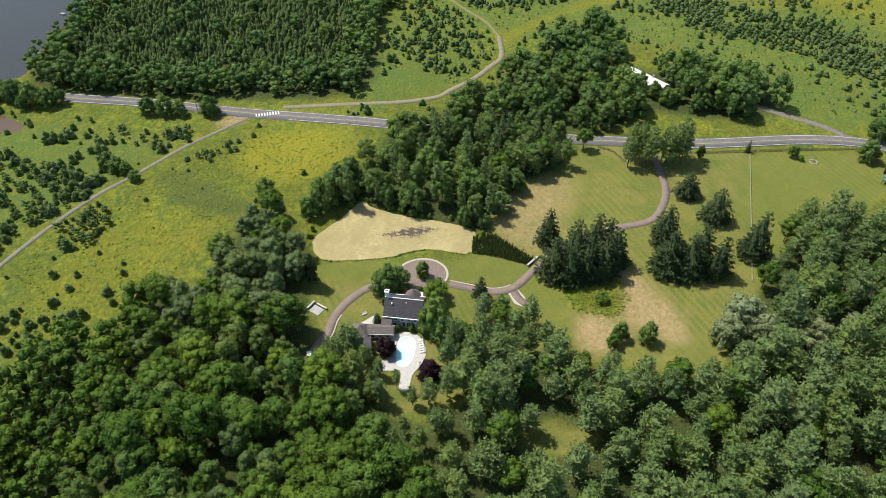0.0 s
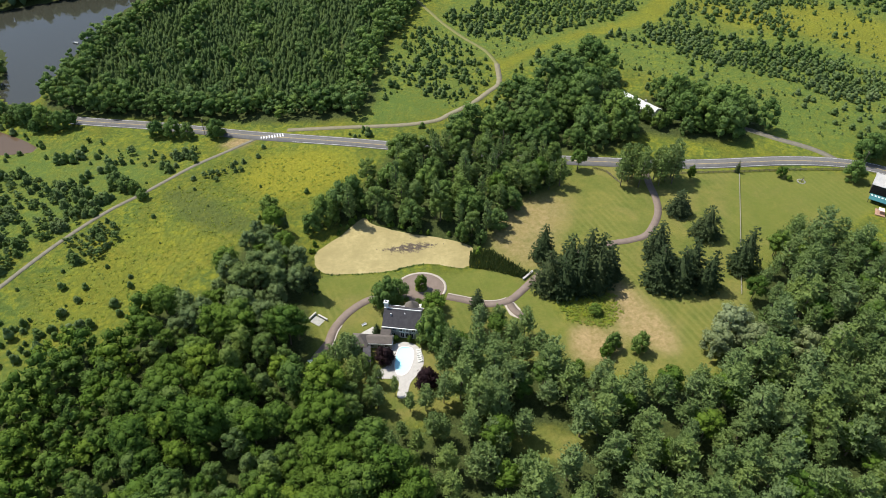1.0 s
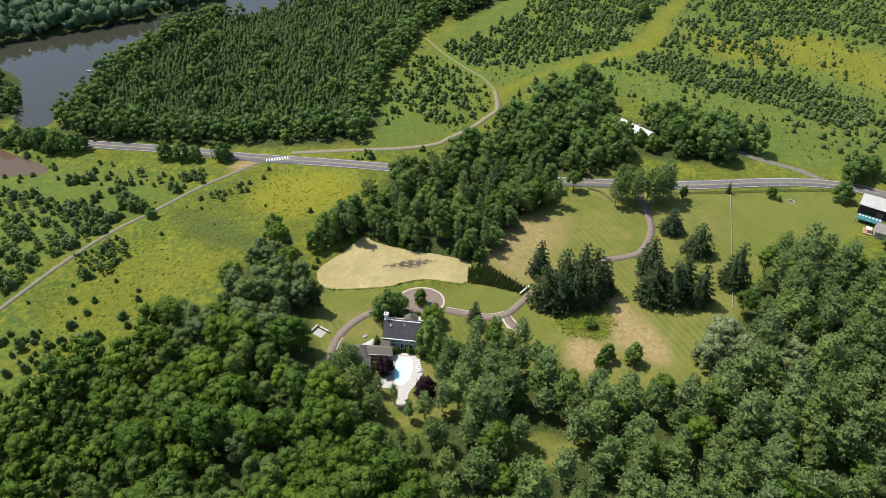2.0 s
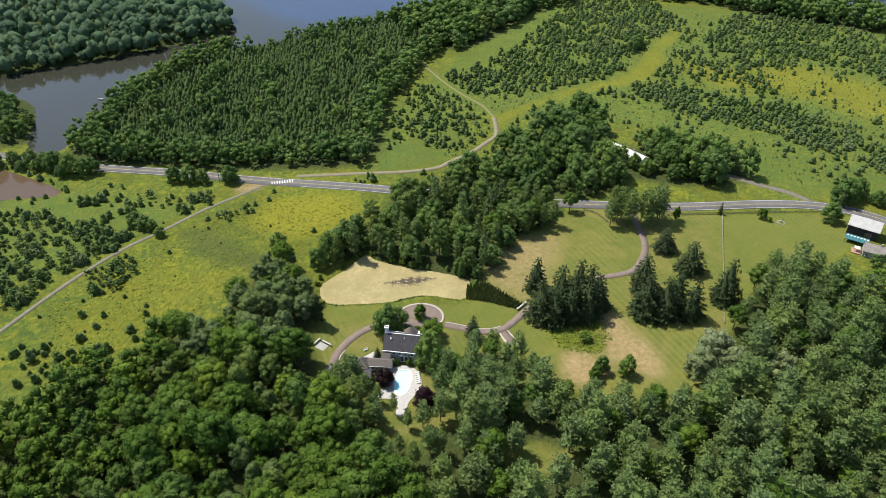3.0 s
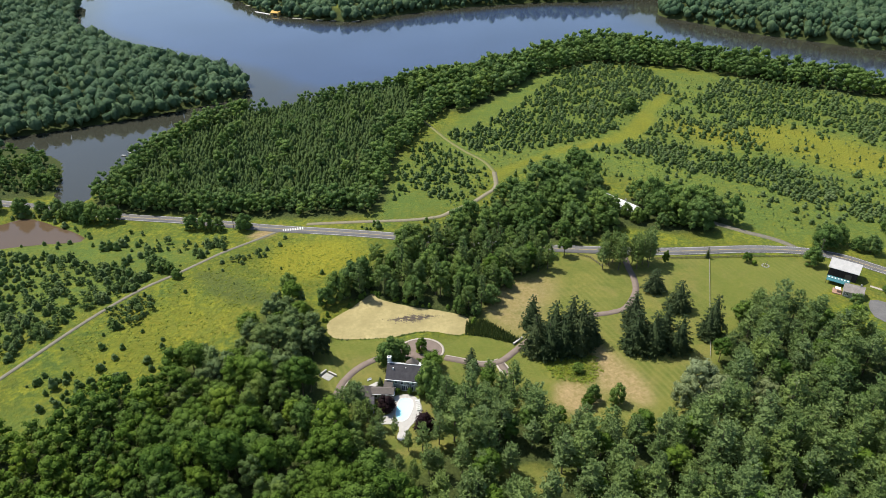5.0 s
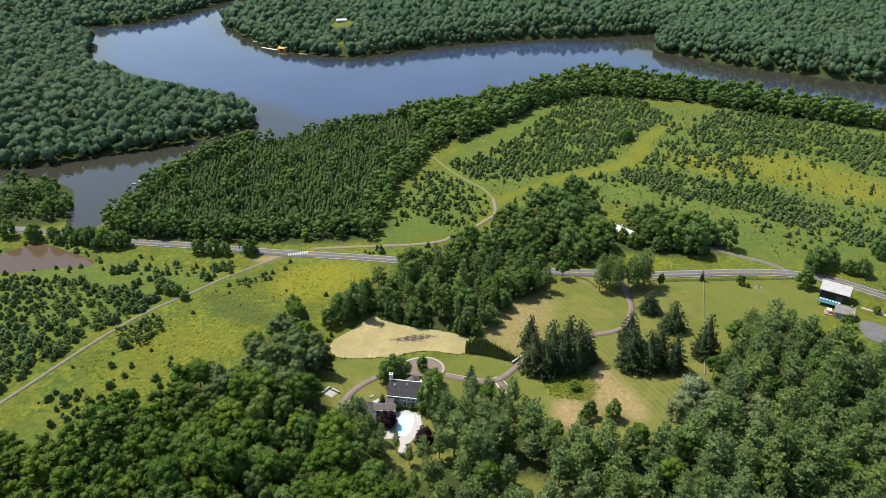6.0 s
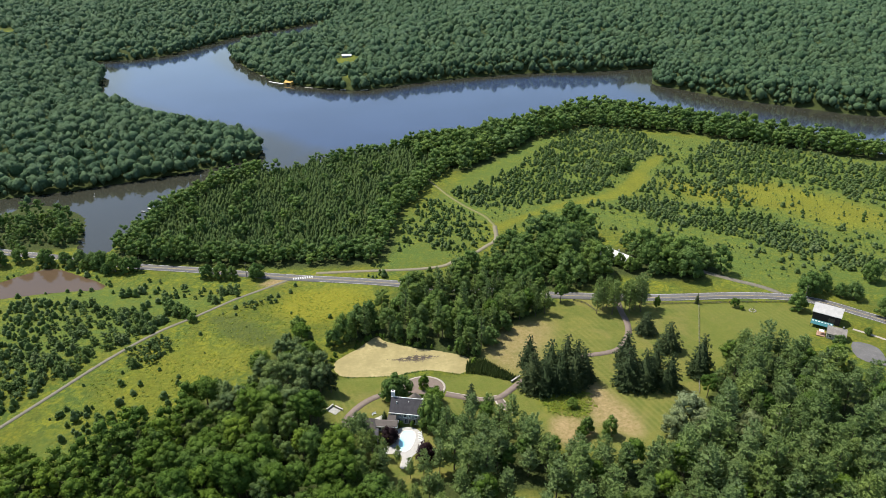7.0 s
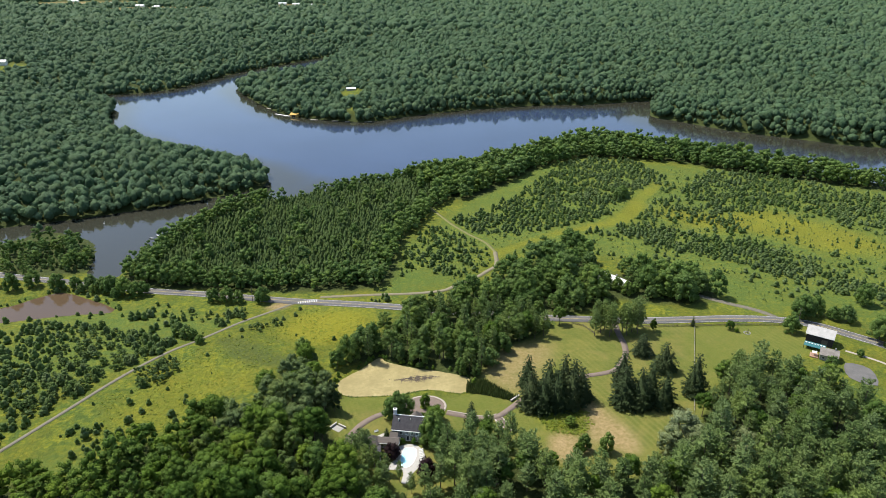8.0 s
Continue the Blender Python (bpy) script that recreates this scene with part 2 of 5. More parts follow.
REEDS = [(23, 207), (31, 208), (38, 201), (47, 192), (43, 190), (34, 194), (22, 198)]
LAKE_WEST = [(-700, 330), (-520, 390), (-358, 452), (-306, 471), (-235, 506), (-173, 545), (-160, 570), (-177, 618), (-238, 659), (-311, 704), (-397, 784), (-441, 861), (-474, 958), (-540, 1041), (-442, 1099), (-374, 1279), (-281, 1429), (-203, 1534)]
LAKE_EAST = [(-235, 1305), (-303, 1214), (-335, 1125), (-289, 1019), (-221, 910), (-174, 871), (-93, 844), (-48, 868), (32, 911), (161, 952), (238, 954), (339, 977), (310, 876), (338, 839), (391, 779), (446, 742), (496, 705), (534, 693), (640, 640), (900, 560), (900, 360), (620, 420)]
LAKE_SOUTH = [(437, 537), (353, 614), (279, 664), (194, 711), (100, 644), (-32, 571), (-86, 553), (-134, 519), (-174, 528), (-203, 486), (-213, 442), (-220, 390), (-220, 353), (-240, 357), (-252, 396), (-270, 425), (-316, 445), (-339, 418), (-420, 400), (-600, 310)]
WOOD_SOUTH = [(-210, 131), (-160, 134), (-137, 134), (-130, 142), (-134, 150), (-126, 160), (-113, 158), (-108, 170), (-99, 179), (-88, 182), (-80, 190), (-76, 212), (-67, 223), (-58, 223), (-47, 206), (-40, 190), (-39, 168), (-38, 148), (-27, 138), (-10, 126), (2, 111), (1, 75), (-210, 75)]
PINES_SOUTH = [(5, 147), (24, 164), (38, 161), (49, 152), (58, 139), (68, 135), (84, 133), (100, 133), (108, 139), (116, 150), (124, 160), (136, 180), (145, 196), (156, 204), (168, 209), (182, 203), (195, 190), (206, 176), (214, 150), (205, 75), (1, 75), (2, 117)]
WOOD_POND = [(-42, 225), (-29, 248), (-12, 280), (7, 286), (45, 278), (71, 266), (64, 243), (40, 229), (28, 210), (12, 209), (-23, 226)]
WOOD_NORTH = [(10, 293), (38, 316), (51, 332), (71, 342), (89, 379), (113, 365), (118, 330), (170, 321), (185, 292), (172, 284), (150, 281), (128, 286), (116, 289), (100, 277), (80, 275), (45, 281)]
PLANTATION = [(-214, 351), (-207, 426), (-165, 517), (-87, 560), (1, 574), (84, 606), (107, 601), (22, 503), (-17, 401), (-31, 318), (-134, 327), (-189, 332)]
SHORE_WOOD = [(-33, 576), (99, 637), (190, 690), (273, 645), (427, 521), (412, 496), (302, 561), (256, 593), (168, 617), (103, 571), (32, 494)]
ISLE = [(-330, 404), (-304, 421), (-262, 408), (-253, 397), (-245, 361), (-300, 352)]
SPRUCES = [(52.5, 183.5, 22, 5.6), (58, 181, 20, 5.2), (65, 182.5, 22, 5.6), (72, 183.5, 23, 5.8), (77.5, 188, 20, 5.4), (53.5, 202, 19, 4.6), (62, 190, 24, 6.0), (69.5, 191, 26, 6.0), (75, 192, 22, 5.2),
           (97, 182.5, 22, 6.0), (104, 180, 23, 5.6), (110.4, 185.5, 22, 5.2), (115.5, 179, 21, 4.8), (100.5, 199, 20, 5.4), (118, 226, 13, 5.0), (125, 209.8, 17, 5.6), (133, 188.5, 24, 5.4)]
FIELD_A = [(-262, 235), (-235, 285), (-199, 276), (-181, 270), (-157, 259), (-142, 247), (-151, 230), (-163, 212), (-176, 192), (-188, 178), (-215, 190)]
FIELD_B = [(-151, 219), (-137, 235), (-129, 221), (-132, 208), (-144, 203)]
FIELD_C = [(-130, 289), (-115, 296), (-108, 282), (-116, 267), (-127, 273)]
FIELD_D = [(-109, 271), (-81, 282), (-80, 273), (-102, 261)]
FIELD_E = [(-177, 311), (-148, 303), (-133, 289), (-134, 274), (-161, 290)]
FIELD_G = [(21, 415), (42, 382), (44, 353), (32, 332), (18, 332), (1, 347), (-16, 336), (-14, 371), (-7, 406), (5, 430)]
FIELD_H = [(67, 478), (107, 541), (147, 600), (183, 622), (214, 599), (226, 533), (200, 493), (164, 476), (143, 426), (114, 422), (88, 413), (56, 408), (27, 414), (22, 445)]
FIELD_I = [(232, 506), (276, 562), (327, 553), (373, 500), (420, 430), (370, 400), (333, 412), (319, 438), (297, 456), (268, 440), (239, 451), (232, 480)]
FIELD_J = [(151, 426), (183, 410), (212, 391), (254, 372), (277, 318), (310, 280), (266, 292), (247, 311), (202, 353), (171, 370), (148, 397)]
FIELD_K = [(34, 427), (140, 589), (248, 566), (419, 508), (430, 380), (290, 262), (202, 285), (150, 345), (110, 417)]
FIELD_L = [(203, 487), (226, 463), (257, 424), (245, 395), (213, 415), (172, 430)]
SWATH = [(50, 364), (66, 376), (86, 391), (107, 402), (130, 408), (160, 422), (180, 448), (194, 480), (218, 517), (209, 522), (182, 486), (166, 456), (150, 436), (126, 418), (104, 411), (82, 399), (60, 384), (46, 376)]
STRAW = [(204, 462), (235, 440), (282, 450), (328, 403), (340, 372), (301, 352), (257, 392), (221, 404), (190, 440)]
LUSH = [[(0, 420), (130, 600), (250, 580), (420, 500), (420, 330), (290, 265), (200, 285), (140, 350), (60, 372)], [(-30, 312), (-14, 400), (24, 400), (40, 360), (20, 322)], [(150, 345), (180, 362), (240, 312), (262, 280), (224, 268), (180, 292)], [(24, 420), (70, 470), (150, 590), (220, 590), (200, 500), (140, 430), (60, 412)], [(-162, 153), (-133, 151), (-131, 143), (-138, 138), (-165, 140)], [(-215, 300), (-160, 300), (-130, 275), (-150, 240), (-200, 200), (-240, 270)]]
GLADE = [(37, 125), (53, 123), (52, 101), (37, 102)]
WHITE_YARD = [(106, 331), (122, 336), (139, 305), (136, 284), (119, 284), (107, 304)]
CLEARINGS = [(-122, 990, 19, 36), (-108, 880, 6, 30), (-1380, 2880, 260, 170), (-980, 2540, 210, 120), (-510, 2660, 120, 110), (-752, 1168, 34, 50), (-190, 894, 10, 11)]
LAKE = LAKE_WEST + LAKE_EAST + LAKE_SOUTH
LAKE_LEVEL = -8.0


def smooth(a):
    a = np.clip(a, 0.0, 1.0)
    return a * a * (3 - 2 * a)


def distance(poly, x, y):
    """Metres from a closed outline: positive inside it."""
    x, y = np.asarray(x, float), np.asarray(y, float)
    best, inside = np.full(x.shape, 1e18), np.zeros(x.shape, bool)
    for (ax, ay), (bx, by) in zip(poly, poly[1:] + poly[:1]):
        dx, dy = bx - ax, by - ay
        k = np.clip(((x - ax) * dx + (y - ay) * dy) / (dx * dx + dy * dy + 1e-9), 0, 1)
        best = np.minimum(best, (x - ax - k * dx) ** 2 + (y - ay - k * dy) ** 2)
        if ay != by:
            inside ^= ((ay > y) != (by > y)) & (x < dx * (y - ay) / dy + ax)
    return np.sqrt(best) * np.where(inside, 1, -1)


def rounded(points, steps=6, closed=False):
    """A smooth line through the points (Catmull-Rom)."""
    p = [np.array(q, float) for q in points]
    ext = [p[-1]] + p + [p[0], p[1]] if closed else [2 * p[0] - p[1]] + p + [2 * p[-1] - p[-2]]
    out = []
    for a, b, c, d in zip(ext, ext[1:], ext[2:], ext[3:]):
        for i in range(steps):
            t = i / steps
            out.append(0.5 * (2 * b + (c - a) * t + (2 * a - 5 * b + 4 * c - d) * t * t + (3 * b - a - 3 * c + d) * t ** 3))
    if not closed:
        out.append(p[-1])
    return [tuple(q) for q in out]


LAKE_LINE, POND_LINE, BROWN_LINE = rounded(LAKE, 3, True), rounded(POND, 6, True), rounded(BROWN, 4, True)


def far_land(x, y):
    """1 on the wooded land beyond the lake, 0 on this side."""
    return ((y > 720) | ((x < -155) & (y > 545 + 0.64 * (x + 150))) | ((x > 430) & (y > 735 - 0.55 * (x - 430)))) * 1.0


def height(x, y):
    """The lie of the land."""
    x, y = np.asarray(x, float), np.asarray(y, float)
    z = 4.5 * smooth((x - 30) / 120) - 6.0 * smooth((-x - 10) / 130) * smooth((y - 225) / 80)
    d = distance(LAKE_LINE, x, y)
    z = z + 16 * smooth(-d / 400) * smooth((y - 720) / 300) + 9 * smooth(-d / 150) * smooth((-x - 150) / 60) * smooth((y - 430) / 60)
    z = z + 7.0 * smooth((-d - 5) / 22) * far_land(x, y)
    w = smooth((d + 22) / 22)
    z = z * (1 - w) + LAKE_LEVEL * w - 0.35 * np.clip(d, 0, 12)
    for line, level in ((POND_LINE, -0.7), (BROWN_LINE, -6.9)):
        e = distance(line, x, y)
        w = smooth((e + 9) / 9)
        z = z * (1 - w) + level * w - 0.3 * np.clip(e, 0, 5)
    return z


def flat_height(x, y):
    return float(height(np.array([x]), np.array([y]))[0])


# ---- mesh helpers ----


def mesh_from(name, verts, tris, material, tint=None, smooth_shade=False):
    """A mesh from arrays of corners and of faces (all with the same number of sides)."""
    verts, tris = np.asarray(verts, np.float32), np.asarray(tris, np.int32)
    me = bpy.data.meshes.new(name)
    me.vertices.add(len(verts))
    me.vertices.foreach_set("co", verts.ravel())
    k = tris.shape[1]
    me.loops.add(tris.size)
    me.loops.foreach_set("vertex_index", tris.ravel())
    me.polygons.add(len(tris))
    me.polygons.foreach_set("loop_start", np.arange(0, tris.size, k, dtype=np.int32))
    if tint is not None:
        me.attributes.new("tint", "FLOAT", "POINT").data.foreach_set("value", np.asarray(tint, np.float32))
    me.update(calc_edges=True)
    if smooth_shade:
        me.polygons.foreach_set("use_smooth", np.ones(len(tris), bool))
    me.materials.append(material)
    return me


def part(name, bm, material, parent, label=""):
    """Links a bmesh as one mesh object under a thing or a part."""
    me = bpy.data.meshes.new(name)
    bmesh.ops.recalc_face_normals(bm, faces=bm.faces)
    bm.to_mesh(me)
    bm.free()
    me.materials.append(material)
    ob = new(name, me)
    ob.parent = parent
    if label:
        ob["label"] = label
    return ob


def thing(name, m, label, category, group="", kind=""):
    ob = new(name)
    ob.empty_display_size = 0.3
    ob.matrix_basis = m
    return tagged(ob, label, category, group, kind)


def box(bm, x0, x1, y0, y1, z0, z1, bevel=0.0):
    vs = [bm.verts.new(p) for p in ((x0, y0, z0), (x1, y0, z0), (x1, y1, z0), (x0, y1, z0), (x0, y0, z1), (x1, y0, z1), (x1, y1, z1), (x0, y1, z1))]
    fs = [bm.faces.new([vs[i] for i in q]) for q in ((0, 3, 2, 1), (4, 5, 6, 7), (0, 1, 5, 4), (1, 2, 6, 5), (2, 3, 7, 6), (3, 0, 4, 7))]
    if bevel:
        bmesh.ops.bevel(bm, geom=list({e for f in fs for e in f.edges}), offset=bevel, segments=1, affect="EDGES")
    return bm


def boxed(*a, bevel=0.0):
    return box(bmesh.new(), *a, bevel=bevel)


def ribbon(name, points, width, material, label, category, lift=0.1, steps=8, thick=0.25, aside=0.0, start=0.0, stop=1.0):
    """A road or path laid along a smooth line over the land, with sides that go into it."""
    line = np.array(rounded(points, steps))
    d = np.gradient(line, axis=0)
    d /= np.linalg.norm(d, axis=1)[:, None] + 1e-9
    cut = slice(int(start * len(line)), max(2, int(stop * len(line))))
    across = np.stack([d[:, 1], -d[:, 0]], 1)
    line, across = (line + across * aside)[cut], across[cut]
    side = across * width / 2
    zc = height(line[:, 0], line[:, 1]) + lift
    rows = [np.column_stack([line - side, zc - thick]), np.column_stack([line - side, zc]), np.column_stack([line + side, zc]), np.column_stack([line + side, zc - thick])]
    n = len(line)
    v = np.concatenate(rows)
    f = [(k * n + i, k * n + i + 1, (k + 1) * n + i + 1, (k + 1) * n + i) for k in range(3) for i in range(n - 1)]
    f = [q[::-1] for q in f]
    ob = new(name, mesh_from(name, v, f, material))
    return tagged(ob, label, category, kind="structure") if label else ob


def filled(name, outline, z, material, label, category, drop=0.0):
    """A flat sheet inside an outline."""
    bm = bmesh.new()
    f = bm.faces.new([bm.verts.new((x, y, z)) for x, y in outline])
    if drop:
        g = bmesh.ops.extrude_face_region(bm, geom=[f])
        bmesh.ops.translate(bm, verts=[q for q in g["geom"] if isinstance(q, bmesh.types.BMVert)], vec=(0, 0, -drop))
    bmesh.ops.triangulate(bm, faces=bm.faces)
    bmesh.ops.recalc_face_normals(bm, faces=bm.faces)
    me = bpy.data.meshes.new(name)
    bm.to_mesh(me)
    bm.free()
    me.materials.append(material)
    return tagged(new(name, me), label, category, kind="structure")


# ---- ground and water ----


def ground_sheet():
    def axis(lo, hi, step, ends, reach):
        a = list(np.arange(lo, hi + 0.1, step))
        for end, sign in ((ends[0], -1), (ends[1], 1)):
            s, v = step, a[0] if sign < 0 else a[-1]
            while (v > end) if sign < 0 else (v < end):
                s = s * 1.09 if abs(v) > reach else min(s * 1.09, 9.0)
                v += sign * s
                a.insert(0, v) if sign < 0 else a.append(v)
        return np.array(a)

    xs, ys = axis(-291, 300, 3.3, (-6000, 6000), 560), axis(75, 460, 3.3, (-6000, 7000), 1120)
    gx, gy = np.meshgrid(xs, ys)
    x, y = gx.ravel(), gy.ravel()
    z = height(x, y)
    n = len(xs)
    i = (np.arange(len(ys) - 1)[:, None] * n + np.arange(n - 1)).ravel()
    me = mesh_from("ground", np.column_stack([x, y, z]), np.column_stack([i, i + 1, i + n + 1, i + n]), GROUND, None, True)

    def layer(name, value):
        me.attributes.new(name, "FLOAT", "POINT").data.foreach_set("value", np.asarray(value, np.float32))

    def soft(poly, edge):
        return smooth(0.5 + distance(rounded(poly, 4, True), x, y) / edge)

    layer("lawn", soft(LAWN, 3.0) * (1 - soft(ROUGH, 4.0)))
    pale = [smooth(2 - 1.6 * np.hypot((x - cx) / rx, (y - cy) / ry)) for cx, cy, rx, ry in CLEARINGS if cy > 2000]
    layer("dry", np.maximum.reduce([k * soft(q, e) for q, k, e in zip(DRY, (0.6, 0.9, 0.9, 1.0), (16.0, 6.0, 8.0, 7.0))] + pale))
    layer("rust", np.maximum.reduce([soft(RUST_MEADOW, 16.0), 0.5 * soft(SWATH, 9.0), 0.6 * soft(STRAW, 34.0), 0.4 * soft([(-150, 170), (-120, 172), (-92, 200), (-84, 222), (-105, 228), (-135, 215)], 24.0)]))
    layer("lush", np.maximum.reduce([soft(q, 22.0) for q in LUSH]) * (1 - 0.85 * np.maximum(soft(SWATH, 7.0), soft(STRAW, 26.0))))
    layer("dark", soft(DARK_MEADOW, 6.0))
    layer("fresh", np.maximum(soft([(155, 257), (220, 252), (208, 222), (150, 189), (131, 170), (134, 190)], 6.0), np.maximum(soft([(48, 192), (56, 178), (58, 160), (50, 158), (40, 176)], 5.0), soft([(-44, 186), (-40, 196), (30, 196), (42, 186), (28, 178), (10, 180), (-20, 182)], 6.0))))
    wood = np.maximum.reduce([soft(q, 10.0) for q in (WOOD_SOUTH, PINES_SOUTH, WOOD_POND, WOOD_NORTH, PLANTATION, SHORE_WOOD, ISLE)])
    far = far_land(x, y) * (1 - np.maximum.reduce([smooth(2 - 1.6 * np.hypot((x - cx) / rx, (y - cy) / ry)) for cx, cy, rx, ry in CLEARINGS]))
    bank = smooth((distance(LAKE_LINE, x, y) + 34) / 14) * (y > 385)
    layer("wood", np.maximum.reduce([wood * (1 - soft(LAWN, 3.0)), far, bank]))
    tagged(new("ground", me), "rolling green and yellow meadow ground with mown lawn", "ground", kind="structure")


ground_sheet()


def lake_sheet():
    """The lake as one sheet of small cells that dips under its banks; the silty margins and narrow arms have the banks'
    brown reflection painted in.
    """
    xs, ys = np.arange(-900, 961, 11.0), np.arange(300, 1601, 11.0)
    gx, gy = np.meshgrid(xs, ys)
    x, y = gx.ravel(), gy.ravel()
    d = distance(LAKE_LINE, x, y)
    arm = np.maximum(smooth((x - 200) / 150), smooth((640 - y) / 120) * (x < -100))
    n = len(xs)
    i = (np.arange(len(ys) - 1)[:, None] * n + np.arange(n - 1)).ravel()
    i = i[np.maximum.reduce([d[i], d[i + 1], d[i + n], d[i + n + 1]]) > -14]
    me = mesh_from("water", np.column_stack([x, y, np.full(len(x), LAKE_LEVEL)]), np.column_stack([i, i + 1, i + n + 1, i + n]), LAKE_WATER, None, True)
    me.attributes.new("bank_tint", "FLOAT", "POINT").data.foreach_set("value", (1 - smooth((d - 8) / (42 + 80 * arm))).astype(np.float32))
    tagged(new("water", me), "calm dark blue lake with brown bank reflections painted along silty wooded shores", "lake", kind="structure")


lake_sheet()
brown = filled("water", BROWN_LINE, -7.0, POND_WATER, "still brown silty pond beside the road", "pond")
SCUM = plain("duckweed", (0.25, 0.210, 0.090), (0.42, 0.350, 0.165), 0.07, 0.8)
pond = filled("water", POND_LINE, -0.8, SCUM, "garden pond covered by a pale yellow algae mat", "pond")

road = ribbon("road", ROAD, 7.8, ASPHALT, "grey two lane asphalt road with white edge lines", "road", 0.15)
trail = ribbon("path", TRAIL, 2.2, GRAVEL, "straight pale gravel trail across the meadow", "path", 0.10)
track = ribbon("path", TRACK[:9], 3.2, SAND, "winding pale sandy track climbing through the meadow", "path", 0.10)
worn = ribbon("path", TRACK[8:], 2.4, WORN, "faint worn grass track through the hillside shrubs", "path", 0.08)
lane = ribbon("path", LANE, 4.0, GRAVEL, "short grey gravel lane joining the road", "path", 0.10)
drive = ribbon("driveway", DRIVE, 3.3, DRIVE_STONE, "reddish gravel driveway winding over the lawn", "driveway", 0.12)
spur = ribbon("driveway", SPUR, 3.2, DRIVE_STONE, "short reddish gravel spur of the driveway", "driveway", 0.09)
sweep = ribbon("driveway", SWEEP, 3.4, DRIVE_STONE, "curved reddish gravel drive round the lawn", "driveway", 0.11)

# ---- plants ----


def ico(sub):
    bm = bmesh.new()
    bmesh.ops.create_icosphere(bm, subdivisions=sub, radius=1.0)
    v = np.array([q.co[:] for q in bm.verts])
    f = np.array([[q.index for q in p.verts] for p in bm.faces])
    bm.free()
    return v, f


ICO1, ICO2 = ico(1), ico(2)


def join(pieces):
    vs, fs, k = [], [], 0
    for v, f in pieces:
        vs.append(v)
        fs.append(np.asarray(f) + k)
        k += len(v)
    return np.concatenate(vs), np.concatenate(fs)


def unit(v):
    return v / (np.linalg.norm(v, axis=-1, keepdims=True) + 1e-9)


def cards(r, p, nrm, size, long=1.0, along=None):
    """Small leafy faces at the points p that face roughly along nrm, two triangles each, slightly folded."""
    n = len(p)
    a = unit(np.cross(nrm, r.normal(size=(n, 3)))) if along is None else unit(along)
    b = unit(np.cross(nrm, a))
    s = size * r.uniform(0.65, 1.3, (n, 1))
    v = np.stack([p - a * s * long, p - b * s * 0.7 + nrm * s * 0.25, p + a * s * long, p + b * s * 0.7 + nrm * s * 0.25], 1).reshape(-1, 3)
    i = np.arange(n)[:, None] * 4
    return v, np.concatenate([i + [0, 1, 2], i + [0, 2, 3]])


def tube(a, b, r0, r1, sides=6):
    a, b = np.array(a, float), np.array(b, float)
    d = unit(b - a)
    u = unit(np.cross(d, [0.3, 0.9, 0.2]))
    w = np.cross(d, u)
    ang = np.arange(sides) * 2 * np.pi / sides
    ring = np.cos(ang)[:, None] * u + np.sin(ang)[:, None] * w
    v = np.concatenate([a + ring * r0, b + ring * r1])
    i = np.arange(sides)
    j = (i + 1) % sides
    return v, np.concatenate([np.stack([i, j, j + sides], 1), np.stack([i, j + sides, i + sides], 1)])


def broad_crown(seed, radius, top, low, lobes=26, leaves=40, size=0.36, core=0.86, fluff=0.2):
    """A crown of uneven leafy lobes between the heights low and top."""
    r = np.random.default_rng(seed)
    mid, half = (top + low) / 2, (top - low) / 2
    squash = r.uniform(0.85, 1.15, 2)
    out = []
    for k in range(lobes):
        z = 1 - 1.5 * (k + 0.5) / lobes
        ang = k * 2.39996 + r.uniform(-0.5, 0.5)
        ring = math.sqrt(max(0.0, 1 - z * z))
        d = np.array([ring * math.cos(ang) * squash[0], ring * math.sin(ang) * squash[1], z])
        rad = radius * r.uniform(0.26, 0.46) * (1.2 if lobes < 12 else 1.0)
        c = d * np.array([radius - rad * 0.7, radius - rad * 0.7, half - rad * 0.6]) * r.uniform(0.72, 1.06) + [0, 0, mid]
        q = unit(r.normal(size=(leaves, 3)) + d * 0.75)
        q[:, 2] = np.where(q[:, 2] < -0.5, -q[:, 2], q[:, 2])
        p = c + q * rad * r.uniform(1 - fluff, 1 + fluff, (leaves, 1)) * [1, 1, 0.8]
        out.append(cards(r, p, unit(q + [0, 0, 0.15] + r.normal(size=q.shape) * 0.42), size))
        v, f = ICO1
        out.append((c + v * rad * core * r.uniform(0.8, 1.1, (len(v), 1)) * [1, 1, 0.8], f))
    return join(out)


